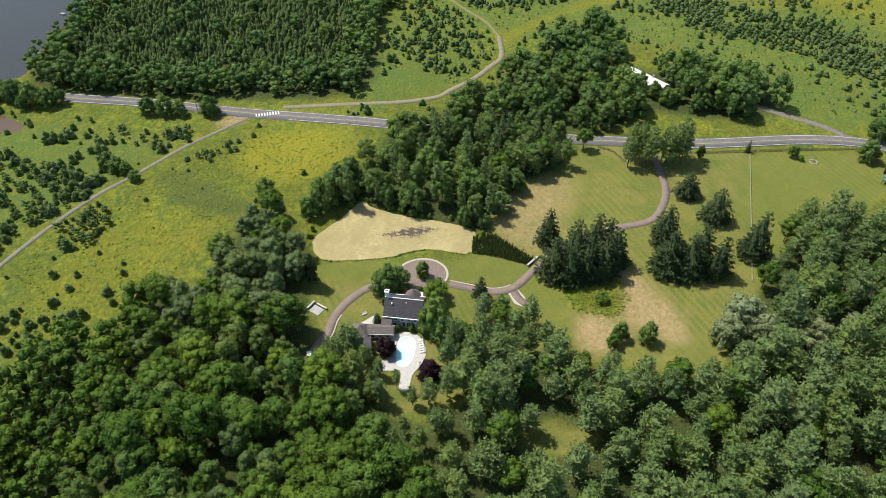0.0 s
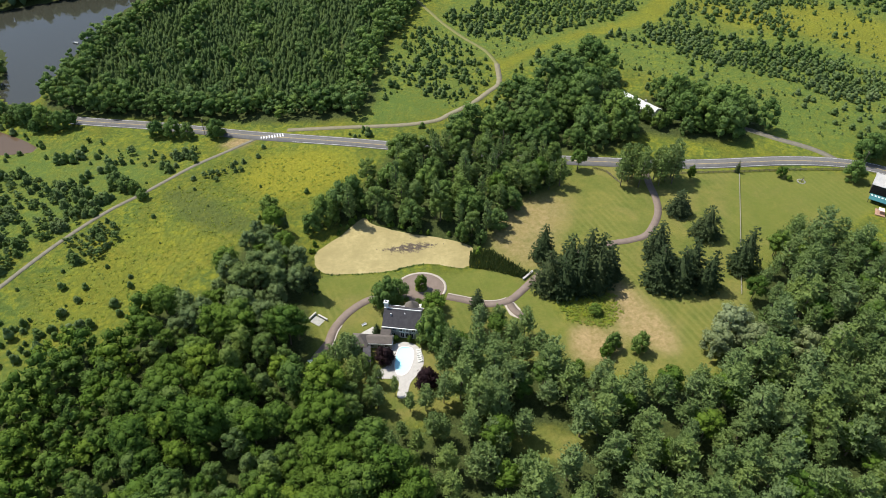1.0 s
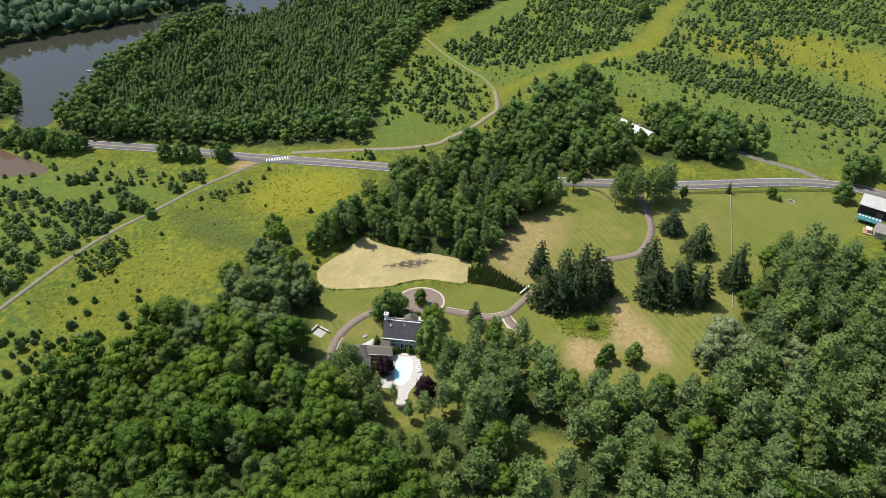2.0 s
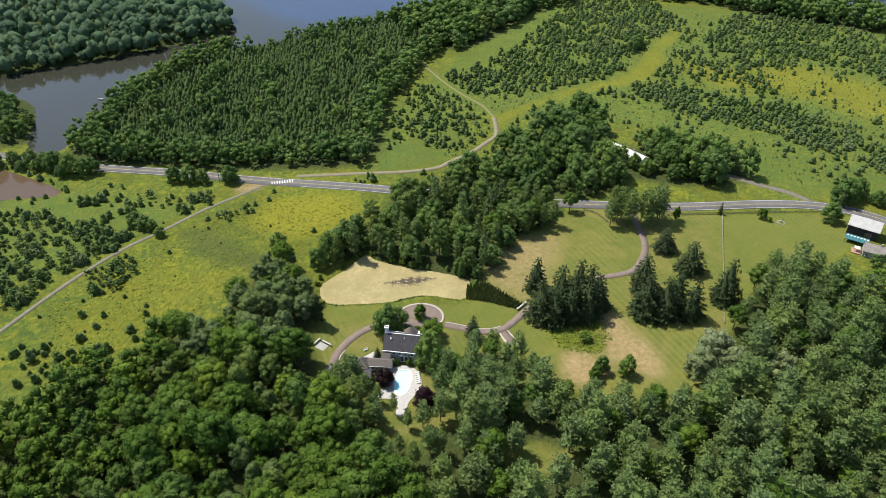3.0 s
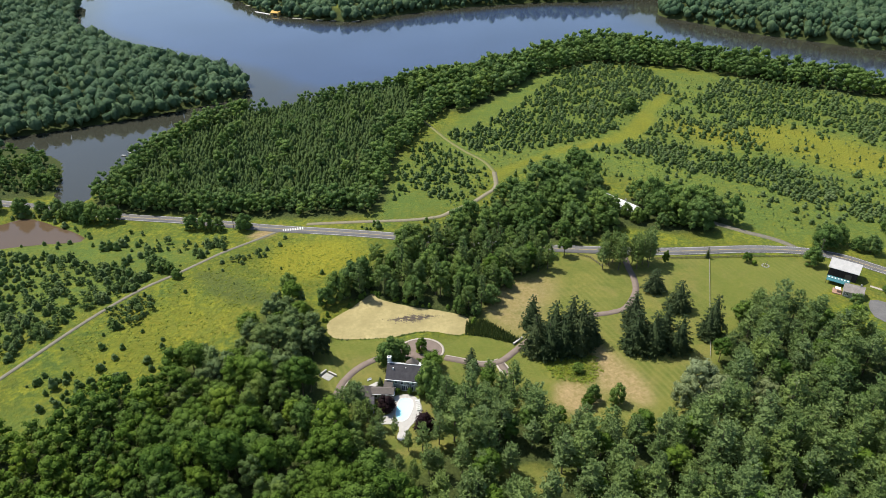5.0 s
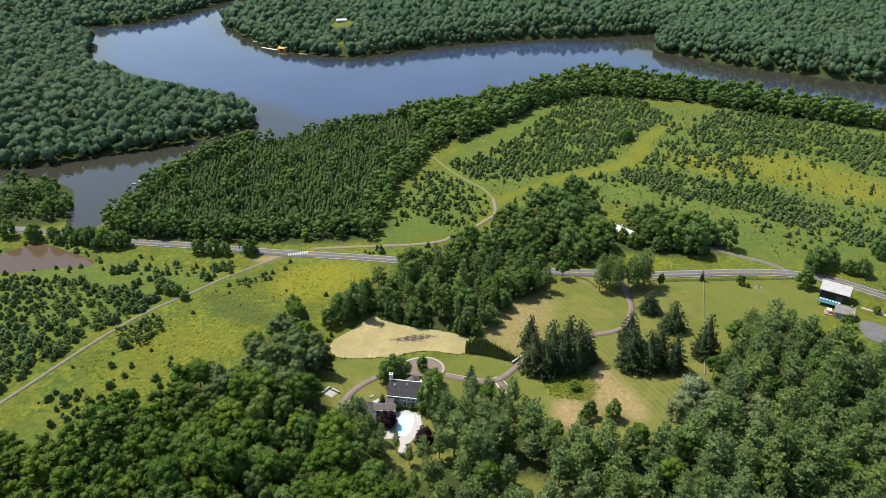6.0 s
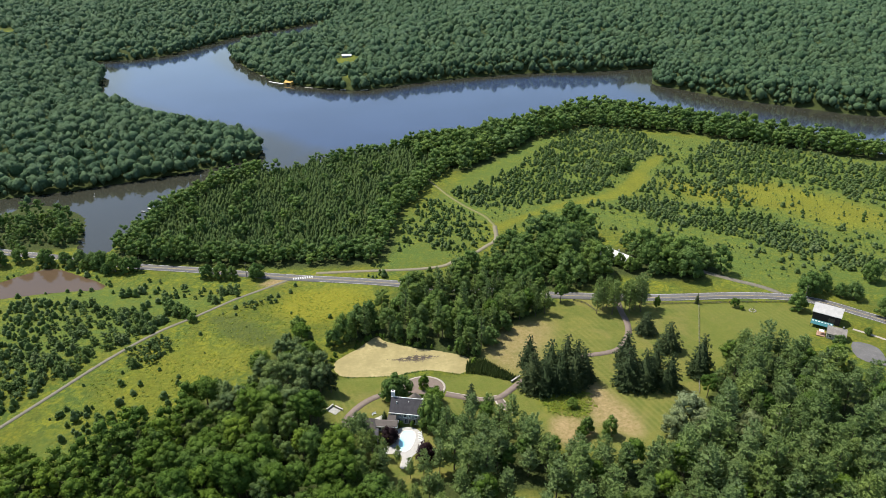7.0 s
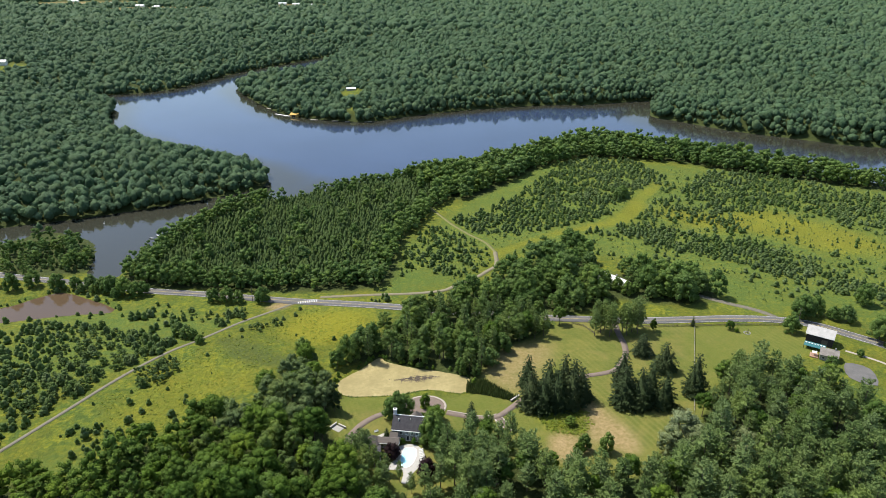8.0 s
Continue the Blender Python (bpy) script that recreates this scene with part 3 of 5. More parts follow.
def pine_crown(seed, radius, top, low, whorls=10, size=0.36, count=19):
    """White pine: open layers of boughs that end in soft, upturned tufts."""
    r = np.random.default_rng(seed)
    out = []
    for k in range(whorls):
        u = (k + 0.3) / whorls
        z = low + (top - low) * u
        reach = radius * (1.0 - 0.70 * u ** 1.8) * (0.7 + 0.3 * min(1, u * 4))
        arms = 7 if u < 0.6 else 5
        for j in range(arms):
            ang = j * 2 * math.pi / arms + k * 1.1 + r.uniform(-0.45, 0.45)
            rr = reach * r.uniform(0.5, 1.25)
            d = np.array([math.cos(ang), math.sin(ang), 0.0])
            tw = np.array([-d[1], d[0], 0.0])
            s = r.uniform(0.3, 1.0, count) ** 0.6
            w = r.normal(size=count) * 0.21 * rr * (1.0 - 0.35 * s)
            p = d * (s * rr)[:, None] + tw * w[:, None] + np.array([0, 0, 1]) * (z + 0.30 * s * s * rr + r.normal(size=count) * 0.35)[:, None]
            nrm = unit(np.array([0, 0, 0.8]) + d * 0.3 + r.normal(size=(count, 3)) * 0.6)
            out.append(cards(r, p, nrm, size, 1.45, d * 0.6 + [0, 0, 0.5] + r.normal(size=(count, 3)) * 0.6))
            out.append(cards(r, d * rr * 0.5 + np.array([[0, 0, z + 0.02 * rr]]), np.array([[0, 0, 1.0]]), rr * 0.3))
    out.append(cards(r, np.array([[0, 0, top]]) + r.normal(size=(14, 3)) * [0.5, 0.5, 0.8], unit(r.normal(size=(14, 3))), size))
    return join(out)


def spruce_crown(seed, radius, top, low=0.6, whorls=17, size=0.40, count=22):
    """Spruce: a dense cone of drooping boughs."""
    r = np.random.default_rng(seed)
    out = []
    for k in range(whorls):
        u = (k + 0.2) / whorls
        z = low + (top - low) * u
        reach = radius * (1 - u) ** 0.6 * min(1.0, 0.86 + 1.2 * u) + 0.3
        arms = max(5, int(9 * (1 - u)) + 3)
        for j in range(arms):
            ang = j * 2 * math.pi / arms + k * 0.7 + r.uniform(-0.25, 0.25)
            rr = reach * r.uniform(0.76, 1.24)
            d = np.array([math.cos(ang), math.sin(ang), 0.0])
            n = max(4, int(count * (1 - u)))
            s = r.uniform(0.3, 1.0, n) ** 0.6
            w = r.normal(size=n) * 0.11 * rr
            p = d * (s * rr)[:, None] + np.array([-d[1], d[0], 0]) * w[:, None] + np.array([0, 0, 1]) * (z + 0.5 - 0.34 * s * rr + 0.14 * s ** 3 * rr + r.normal(size=n) * 0.12)[:, None]
            out.append(cards(r, p, unit(d * 0.5 + [0, 0, 0.9] + r.normal(size=(n, 3)) * 0.35), size, 1.5, d - [0, 0, 0.25] + r.normal(size=(n, 3)) * 0.35))
    ring = [(math.cos(a) * radius * 0.78, math.sin(a) * radius * 0.72, low + 0.3) for a in np.arange(9) * 2 * math.pi / 9]
    out.append((np.array(ring + [(0, 0, top * 0.97)]), np.array([(i, (i + 1) % 9, 9) for i in range(9)])))
    return join(out)


def trunk_shape(seed, high, r0, limbs=4, reach=2.5):
    r = np.random.default_rng(seed)
    lean = r.normal(size=2) * 0.2
    out = [tube((0, 0, -0.6), (lean[0], lean[1], high * 0.5), r0, r0 * 0.7), tube((lean[0], lean[1], high * 0.5), (lean[0] * 2, lean[1] * 2, high), r0 * 0.7, r0 * 0.2)]
    for k in range(limbs):
        a, z = k * 2.4 + r.uniform(0, 1), high * r.uniform(0.45, 0.85)
        out.append(tube((lean[0], lean[1], z), (reach * math.cos(a), reach * math.sin(a), z + reach * 0.7), r0 * 0.4, r0 * 0.12, 5))
    return join(out)


def tree(name, crown, trunk, material, label, category):
    """One tree at the origin, as a thing with trunk and crown."""
    root = thing(name, Matrix.Identity(4), label, category)
    t = new("trunk", mesh_from("trunk", *trunk, BARK))
    c = new("crown", mesh_from("crown", *crown, material))
    t.parent = c.parent = root
    return root


def spots(poly, step, seed, keep=1.0, edge=0.0, loose=0.32):
    """Uneven places about a step apart inside an outline."""
    r = np.random.default_rng(seed)
    p = np.array(poly, float)
    (x0, y0), (x1, y1) = p.min(0), p.max(0)
    gx, gy = np.meshgrid(np.arange(x0, x1, step), np.arange(y0, y1, step * 0.87))
    gx = gx + (np.arange(gx.shape[0]) % 2)[:, None] * step / 2
    x = gx.ravel() + r.uniform(-loose, loose, gx.size) * step
    y = gy.ravel() + r.uniform(-loose, loose, gx.size) * step
    ok = (distance(poly, x, y) > edge) & (r.random(gx.size) < keep)
    return np.column_stack([x[ok], y[ok]])


def clear_of(p, margin=2.0):
    """Drops places on roads, drives, lawns and water."""
    ok = np.ones(len(p), bool)
    for line, w in ((ROAD, 4.5), (TRAIL, 1.7), (TRACK, 1.8), (LANE, 2.0), (DRIVE, 2.0), (SWEEP, 1.9), (SPUR, 1.8)):
        q = np.array(rounded(line, 6))
        d = np.sqrt(((p[:, None, :] - q[None]) ** 2).sum(2)).min(1)
        ok &= d > w + margin
    for line in (LAKE_LINE, POND_LINE, BROWN_LINE):
        ok &= distance(line, p[:, 0], p[:, 1]) < -margin * 0.7
    return p[ok]


def plant(protos, places, seed, low=0.85, high=1.15, sink=0.0):
    """Copies of the prototypes at the places, each turned and sized a little differently."""
    r = np.random.default_rng(seed)
    if not len(places):
        return
    zs = height(places[:, 0], places[:, 1])
    for (x, y), z in zip(places, zs):
        s = r.uniform(low, high)
        m = pose(x, y, z - sink, 0, 0, r.uniform(0, 360)) @ Matrix.Diagonal((s * r.uniform(0.92, 1.08), s * r.uniform(0.92, 1.08), s, 1))
        copy_thing(protos[r.integers(len(protos))], m)


def stuff(name, shapes, places, material, label, category, seed, low=0.8, high=1.2, sink=0.0, soft_shade=False):
    """Many plants that nobody would count, in one mesh."""
    r = np.random.default_rng(seed)
    zs = height(places[:, 0], places[:, 1])
    which = r.integers(len(shapes), size=len(places))
    vs, fs, ts, base = [], [], [], 0
    for k, (v, f) in enumerate(shapes):
        sel = np.where(which == k)[0]
        if not len(sel):
            continue
        n = len(sel)
        a, s = r.uniform(0, 2 * np.pi, n), r.uniform(low, high, n)
        sx, sz = s * r.uniform(0.9, 1.1, n), s * r.uniform(0.88, 1.15, n)
        c, d = np.cos(a), np.sin(a)
        x = v[None, :, 0] * c[:, None] - v[None, :, 1] * d[:, None]
        y = v[None, :, 0] * d[:, None] + v[None, :, 1] * c[:, None]
        w = np.stack([x * sx[:, None] + places[sel, 0][:, None], y * sx[:, None] + places[sel, 1][:, None], v[None, :, 2] * sz[:, None] + (zs[sel] - np.broadcast_to(sink, len(places))[sel])[:, None]], 2)
        vs.append(w.reshape(-1, 3))
        fs.append((f[None] + (np.arange(n) * len(v))[:, None, None]).reshape(-1, 3) + base)
        ts.append(np.repeat(r.random(n), len(v)))
        base += n * len(v)
    ob = new(name, mesh_from(name, np.concatenate(vs), np.concatenate(fs), material, np.concatenate(ts), soft_shade))
    return tagged(ob, label, category, kind="stuff")


def put_away(protos):
    """Removes prototypes once their copies stand."""
    for p in protos:
        for o in (*p.children_recursive, p):
            bpy.data.objects.remove(o)


# ---- woods ----
YARD = [(-46, 186), (-44, 150), (-45, 135), (-36, 134), (-34, 146), (-26, 152), (-20, 140), (-15, 126), (-12, 108), (4, 108), (8, 122), (9, 140), (13, 162), (27, 172), (27, 200), (-40, 200)]


def outside(p, poly, margin=0.0):
    return p[distance(poly, p[:, 0], p[:, 1]) < -margin]


broad = [tree("broadleaf_tree", broad_crown(10 + k, 5.2 + 0.6 * (k % 3), 15.0 + 1.2 * k, 4.0), trunk_shape(k, 11, 0.32), LEAF,
              "leafy green broadleaf tree with a rounded lobed crown", "tree") for k in range(6)]
pines = [tree("pine_tree", pine_crown(30 + k, 5.2 + 0.4 * k, 18.5 + k, 5.5), trunk_shape(20 + k, 17.5, 0.34, 3, 1.6), NEEDLE,
              "tall grey-green pine with open layered boughs", "tree") for k in range(5)]
spruces = [tree("spruce_tree", spruce_crown(50 + k, 6.2, 19.0), trunk_shape(40 + k, 18.5, 0.3, 0), SPRUCE,
                "dark green conical spruce standing on the lawn", "tree") for k in range(3)]
coppers = [tree("copper_maple", broad_crown(60, 4.2, 7.5, -1.4, 22, 44, 0.30), trunk_shape(60, 5, 0.2), LEAF_RED,
                "dark purple-leaved maple beside the pool terrace", "tree")]
silvers = [tree("silver_tree", broad_crown(62 + k, 5.4, 14.5, -2.6, 30, 48, 0.36), trunk_shape(62 + k, 9, 0.3), LEAF_LIGHT,
                "pale silvery-green broadleaf tree at the lawn edge", "tree") for k in range(2)]
rounds = [tree("garden_tree", broad_crown(65 + k, 4.0, 9.0, -0.8, 22, 40, 0.32), trunk_shape(66 + k, 6, 0.2), LEAF,
               "round green garden tree on the lawn", "tree") for k in range(2)]
light_broad = [tree("broadleaf_tree", broad_crown(140 + k, 3.6 + 0.4 * k, 14.5 + k, -1.2, 25, 38), trunk_shape(140 + k, 10, 0.26), PALE_GREEN,
                    "light green broadleaf tree beside the pond or road", "tree") for k in range(3)]
bushy = [tree("hedgerow_tree", broad_crown(145 + k, 4.6, 9.5 + k, -2.6, 26, 36, 0.36), trunk_shape(146 + k, 6, 0.22), MID_LEAF,
              "dense green hedgerow tree leafy to the ground", "tree") for k in range(3)]
columns = [tree("column_tree", broad_crown(68, 3.4, 17.0, -3.0, 28, 44, 0.36), trunk_shape(68, 10, 0.25), SPRUCE,
                "tall narrow dark green tree at the wood edge", "tree")]

south = outside(clear_of(spots(WOOD_SOUTH, 7.7, 1, 1.0, 0.0, 0.4)), YARD)
south_near = south[(south[:, 0] > -100) & (south[:, 1] > 78)]
upper = (south_near[:, 1] > 158 + 0.12 * (south_near[:, 0] + 100)) & (south_near[:, 0] > -92)
ashes = [tree("ash_tree", broad_crown(160 + k, 4.4 + 0.4 * k, 15.0 + k, 2.0, 24, 38), trunk_shape(160 + k, 12, 0.28), ASH_LEAF,
              "tall grey-green broadleaf tree at the meadow edge", "tree") for k in range(3)]
plant(broad + light_broad, south_near[~upper], 1, 0.62, 1.12)
plant(ashes + broad[:1], south_near[upper], 19, 0.6, 1.1)
mid_broad = [broad_crown(70 + k, 4.6, 13.0 + k, -2.0, 12, 22, 0.52, 0.9, 0.14) for k in range(4)]
low_broad = [broad_crown(75 + k, 4.6, 13.0 + k, -2.5, 8, 13, 0.62, 0.95, 0.12) for k in range(5)]
stuff("woodland", mid_broad, south[(south[:, 0] <= -100) & (south[:, 1] > 84)], LEAF, "dense green broadleaf woodland at the meadow edge", "woodland", 3, 0.8, 1.2)
SILVERS = [(114.5, 151.5, 1.25), (119.5, 146.5, 1.05), (107.5, 146, 0.95), (126.5, 143, 0.8), (137.5, 142.5, 0.95), (152, 146, 0.8)]


def apart(p, others, gap):
    """Drops the places that stand too near the others."""
    q = np.array([o[:2] for o in others])
    return p[np.sqrt(((p[:, None] - q[None]) ** 2).sum(2)).min(1) > gap]


pine_spots = apart(outside(outside(clear_of(spots(PINES_SOUTH, 8.8, 2, 0.95, 0.0, 0.42)), YARD), GLADE), SILVERS, 7.5)
pine_spots = pine_spots[pine_spots[:, 1] > 78]
rim = distance(PINES_SOUTH, pine_spots[:, 0], pine_spots[:, 1])
plant(pines, pine_spots[rim > 7], 2, 0.62, 1.08)
plant(pines, pine_spots[rim <= 7], 22, 0.5, 0.8)
plant(broad, apart(outside(outside(clear_of(spots(PINES_SOUTH, 19.0, 12)), YARD), GLADE), SILVERS, 8.0), 13, 0.5, 0.9)
for k, (x, y, tall, wide) in enumerate(SPRUCES):
    copy_thing(spruces[k % 3], pose(x, y, flat_height(x, y), 0, 0, 77 * k) @ Matrix.Diagonal((wide / 5.2, wide / 5.2, tall / 20.0, 1)))

pond_wood = clear_of(spots(WOOD_POND, 8.8, 5, 1, 0, 0.45), 1.0)
plant(light_broad, pond_wood[::2], 15, 0.55, 1.15)
slim = [tree("slim_pine", pine_crown(170 + k, 3.3, 20.0 + k, 4.0, 10, 0.34, 16), trunk_shape(170 + k, 19.0, 0.28, 2, 1.2), NEEDLE,
             "tall slim pine rising above the pond wood", "tree") for k in range(2)]
plant(slim, pond_wood[1::4], 16, 0.75, 1.1)
roadside = np.array([(x, 290 - 0.195 * (x + 18) - 8.5 - 2.0 * (k % 2)) for k, x in enumerate(np.arange(-6, 68, 5.2))])
plant(slim + light_broad, roadside, 26, 0.75, 1.1)
plant(bushy, pond_wood[3::4], 17, 0.9, 1.4)
for x, y, size in ((-40, 228.5, 1.5), (-34.5, 235, 1.6), (-45.5, 222.5, 1.1), (-29, 241, 1.4), (20, 216, 0.8), (28, 213, 0.7)):
    copy_thing(bushy[int(abs(x)) % 3], pose(x, y, flat_height(x, y), 0, 0, 40 * x) @ Matrix.Diagonal((size * 0.85, size * 0.85, size, 1)))
stuff("woodland", mid_broad, clear_of(spots(WOOD_POND, 15.0, 25), 1.0), MID_LEAF, "low green growth under the pond wood", "woodland", 17, 0.35, 0.65)
north = clear_of(outside(spots(WOOD_NORTH, 8.8, 6, 0.95, 0, 0.45), WHITE_YARD))
east = clear_of(spots([(122, 324), (150, 320), (178, 304), (188, 290), (176, 283), (150, 285), (138, 296)], 7.4, 96, 0.95, 0, 0.4))
north = np.concatenate([north, outside(east, WHITE_YARD)])
round_broad = [broad_crown(150 + k, 5.0, 13.0 + k, -3.2, 18, 32, 0.44) for k in range(4)]
stuff("woodland", round_broad, north, MID_LEAF, "dense green woodland round a white-roofed house", "woodland", 5, 0.6, 1.4)


def place(protos, x, y, s=1.0, wide=1.0, turn=0.0, k=0):
    return copy_thing(protos[k % len(protos)], pose(x, y, flat_height(x, y), 0, 0, turn) @ Matrix.Diagonal((s * wide, s * wide, s, 1)))


# trees of the garden and along the road
place(bushy, -12.5, 177.0, 1.35, 0.92, 40, 1)
place(bushy, -7.8, 179.5, 1.2, 0.85, 140, 0)
place(rounds, 1.6, 185.5, 0.85, 0.8, 10)
place(rounds, 6.0, 173.5, 0.95, 1.3, 70, 1)
place(bushy, 5.0, 157.5, 1.55, 0.75, 120, 2)
place(bushy, 6.5, 161.5, 1.35, 0.75, 20, 0)
place(bushy, 8.5, 152.5, 1.4, 0.75, 200, 1)
place(pines, -14.5, 139.0, 0.5, 0.8, 40, 2)
place(pines, -19.5, 142.5, 0.62, 0.85, 80, 1)
place(pines, -14.0, 128.5, 0.7, 0.85, 10, 0)
place(pines, -3.2, 127.0, 0.5, 0.75, 60, 3)
place(pines, 2.2, 127.0, 0.66, 0.8, 160, 4)
place(pines, -26.0, 149.5, 0.7, 0.9, 120, 3)
place(pines, -32.5, 139.0, 0.8, 0.9, 10, 2)
place(spruces, 23.4, 174, 0.58, 0.9, 30)
place(rounds, -3.2, 158.0, 0.4, 0.7, 30)
place(rounds, -8.2, 158.6, 0.32, 0.9, 130, 1)
place(rounds, 0.2, 177.5, 0.3, 1.0, 20, 1)
place(rounds, -18, 148.5, 0.4, 1.0, 20, 1)
place(coppers, -12.4, 149.0, 1.0, 0.92)
place(coppers, 2.6, 137.5, 1.1, 1.0, 90)
place(pines, -8.4, 133.5, 0.58, 0.6, 15, 1)
place(pines, -23.5, 148, 0.84, 0.95, 15)
place(pines, -29, 143, 0.85, 0.95, 95, 2)
place(pines, -22.5, 138, 0.72, 0.9, 200, 3)
place(pines, -16.5, 133, 0.62, 0.8, 130, 0)
place(pines, -6.0, 116, 0.52, 0.85, 250, 1)
place(pines, -1.0, 111, 0.68, 0.85, 50, 0)
place(pines, -9.5, 109, 0.72, 0.9, 150, 2)
place(pines, 4.5, 116, 0.7, 0.85, 300, 3)
place(pines, 9.0, 141, 0.85, 0.85, 320, 1)
place(pines, 11.5, 148, 0.9, 0.85, 70, 2)
place(pines, 8.5, 130, 0.75, 0.8, 20, 4)
place(spruces, -15.6, 162.6, 0.28, 1.0, 20)
place(columns, -42, 183, 0.92, 1.0)
place(bushy, 71.8, 151.0, 0.9, 0.72, 0)
place(bushy, 81.2, 149.0, 0.95, 0.75, 50, 1)
place(rounds, 68.5, 147.5, 0.75, 0.85, 50, 1)
place(rounds, 69, 169, 0.5, 1.4, 80)
for k, (x, y, size) in enumerate(SILVERS):
    place(silvers, x, y, size, 1.0, 61 * k, k)
for k, (x, y) in enumerate(((97, 247.5), (101, 250.5), (105, 246), (114.5, 246), (118.5, 249.5), (104, 254), (116.5, 254), (99, 254), (122, 252), (107.2, 250.5), (113.5, 251), (121, 247))):
    place(pines, x, y, 0.86 + 0.07 * (k % 3), 0.84, 47 * k, k)
place(rounds, 131, 250.5, 0.85, 0.6, 10)
place(spruces, 155, 254.5, 0.36, 0.6, 10)
place(rounds, 174.7, 250.5, 0.62, 0.95, 10, 1)
place(rounds, 177.5, 247.5, 0.3, 1.2, 10)
for k, (x, y, s) in enumerate(((79.5, 263, 0.75), (68.7, 251, 0.8), (58, 252, 0.9), (46, 247, 0.85), (38, 242, 0.8), (63, 258, 0.8))):
    place(pines if k % 2 else broad, x, y, s, 0.95, 70 * k, k)
for k, (x, y, s) in enumerate(((208, 247, 0.75), (222, 263, 0.9), (233, 268, 0.7), (240, 261, 0.6), (246, 258, 0.7), (252, 236, 0.95), (257, 226, 1.1), (263, 240, 1.0), (268, 279, 0.8), (270, 228, 1.0), (227, 266, 0.8), (211, 209, 0.45), (233, 221, 0.3))):
    place(bushy, x, y, s * 1.5, 0.95, 50 * k, k)
for k, (x, y, s) in enumerate(((-138, 311, 0.62), (-129, 310, 0.66), (-121, 308.5, 0.5), (-105, 307.5, 0.72), (-209, 325, 0.8), (-200, 321, 0.75), (-192, 319.5, 0.7), (-268, 336, 0.75), (-279, 330, 0.7), (-250, 333, 0.75), (-237, 332, 0.6), (-226, 331, 0.6), (-218, 329, 0.65), (-295, 335, 0.7), (-214, 326.5, 0.6), (-204, 318, 0.5), (-231, 327, 0.4), (-187, 322, 0.55), (-222, 325, 0.45))):
    place(bushy, x, y, s * 1.6, 0.95, 65 * k, k)
for k, (x, y, s) in enumerate(((-143.6, 262, 0.62), (-138, 258.5, 0.55), (-133, 256.5, 0.42), (-127.5, 250.5, 0.42), (171, 484, 0.75), (166, 478, 0.6), (-66, 236, 0.7))):
    place(bushy, x, y, s * 1.45, 1.0, 75 * k, k)

place(bushy, 116.5, 308.5, 1.1, 0.85, 20, 1)
place(bushy, 123, 302.5, 1.0, 0.8, 140, 0)
place(bushy, 109.5, 315, 1.1, 0.8, 200, 2)
place(bushy, 112, 298, 0.9, 1.0, 60, 2)
place(bushy, 133, 298, 0.7, 1.0, 60, 1)
place(bushy, 127.5, 295.5, 0.85, 0.9, 90, 2)

# ---- plantation and shore ----


def young_conifer(seed):
    """A small conifer of three ragged tiers."""
    r = np.random.default_rng(seed)
    out = []
    for z, rad, tall in ((0.3, 2.3, 2.6), (1.8, 1.8, 2.5), (3.4, 1.2, 2.5)):
        n = 9
        a = np.arange(n) * 2 * np.pi / n + r.uniform(-0.2, 0.2, n)
        k = rad * np.where(np.arange(n) % 2, 0.62, 1.15) * r.uniform(0.85, 1.15, n)
        ring = np.column_stack([np.cos(a) * k, np.sin(a) * k, z + r.uniform(-0.35, 0.35, n)])
        top = [[r.normal() * 0.12, r.normal() * 0.12, z + tall]]
        out.append((np.concatenate([ring, top]), np.array([(i, (i + 1) % n, n) for i in range(n)])))
    p = np.column_stack([r.normal(size=(12, 2)) * 0.9, r.uniform(0.8, 4.6, 12)])
    out.append(cards(r, p, unit(r.normal(size=(12, 3)) + [0, 0, 0.6]), 0.5))
    return join(out)


small_conifer = [young_conifer(80 + k) for k in range(4)]
plot = clear_of(spots(PLANTATION, 3.3, 7, 0.92, 0.0, 0.5))
rim = distance(PLANTATION, plot[:, 0], plot[:, 1])
stuff("plantation", small_conifer, plot[rim > 11], CONIFER, "dense dark green young conifer plantation", "woodland", 7, 0.6, 1.15)
edge_trees = clear_of(spots(PLANTATION, 6.0, 27))
rim = distance(PLANTATION, edge_trees[:, 0], edge_trees[:, 1])
edge_trees = np.concatenate([edge_trees[rim < 15], edge_trees[(rim >= 15) & (np.arange(len(edge_trees)) % 13 == 0)]])
stuff("woodland", low_broad, edge_trees, MID_LEAF, "green broadleaf trees round the conifer plantation", "woodland", 28, 0.55, 1.05)
stuff("shore_wood", low_broad, clear_of(spots(SHORE_WOOD, 6.6, 8, 1, 0, 0.45), 0.5), MID_LEAF, "belt of green broadleaf trees along the lake shore", "woodland", 8, 0.65, 1.3)
stuff("woodland", mid_broad, clear_of(spots(ISLE, 6.6, 29, 0.42, 0, 0.5), 0.5), MID_LEAF, "green trees on a low spit in the lake", "woodland", 29, 0.45, 1.0)


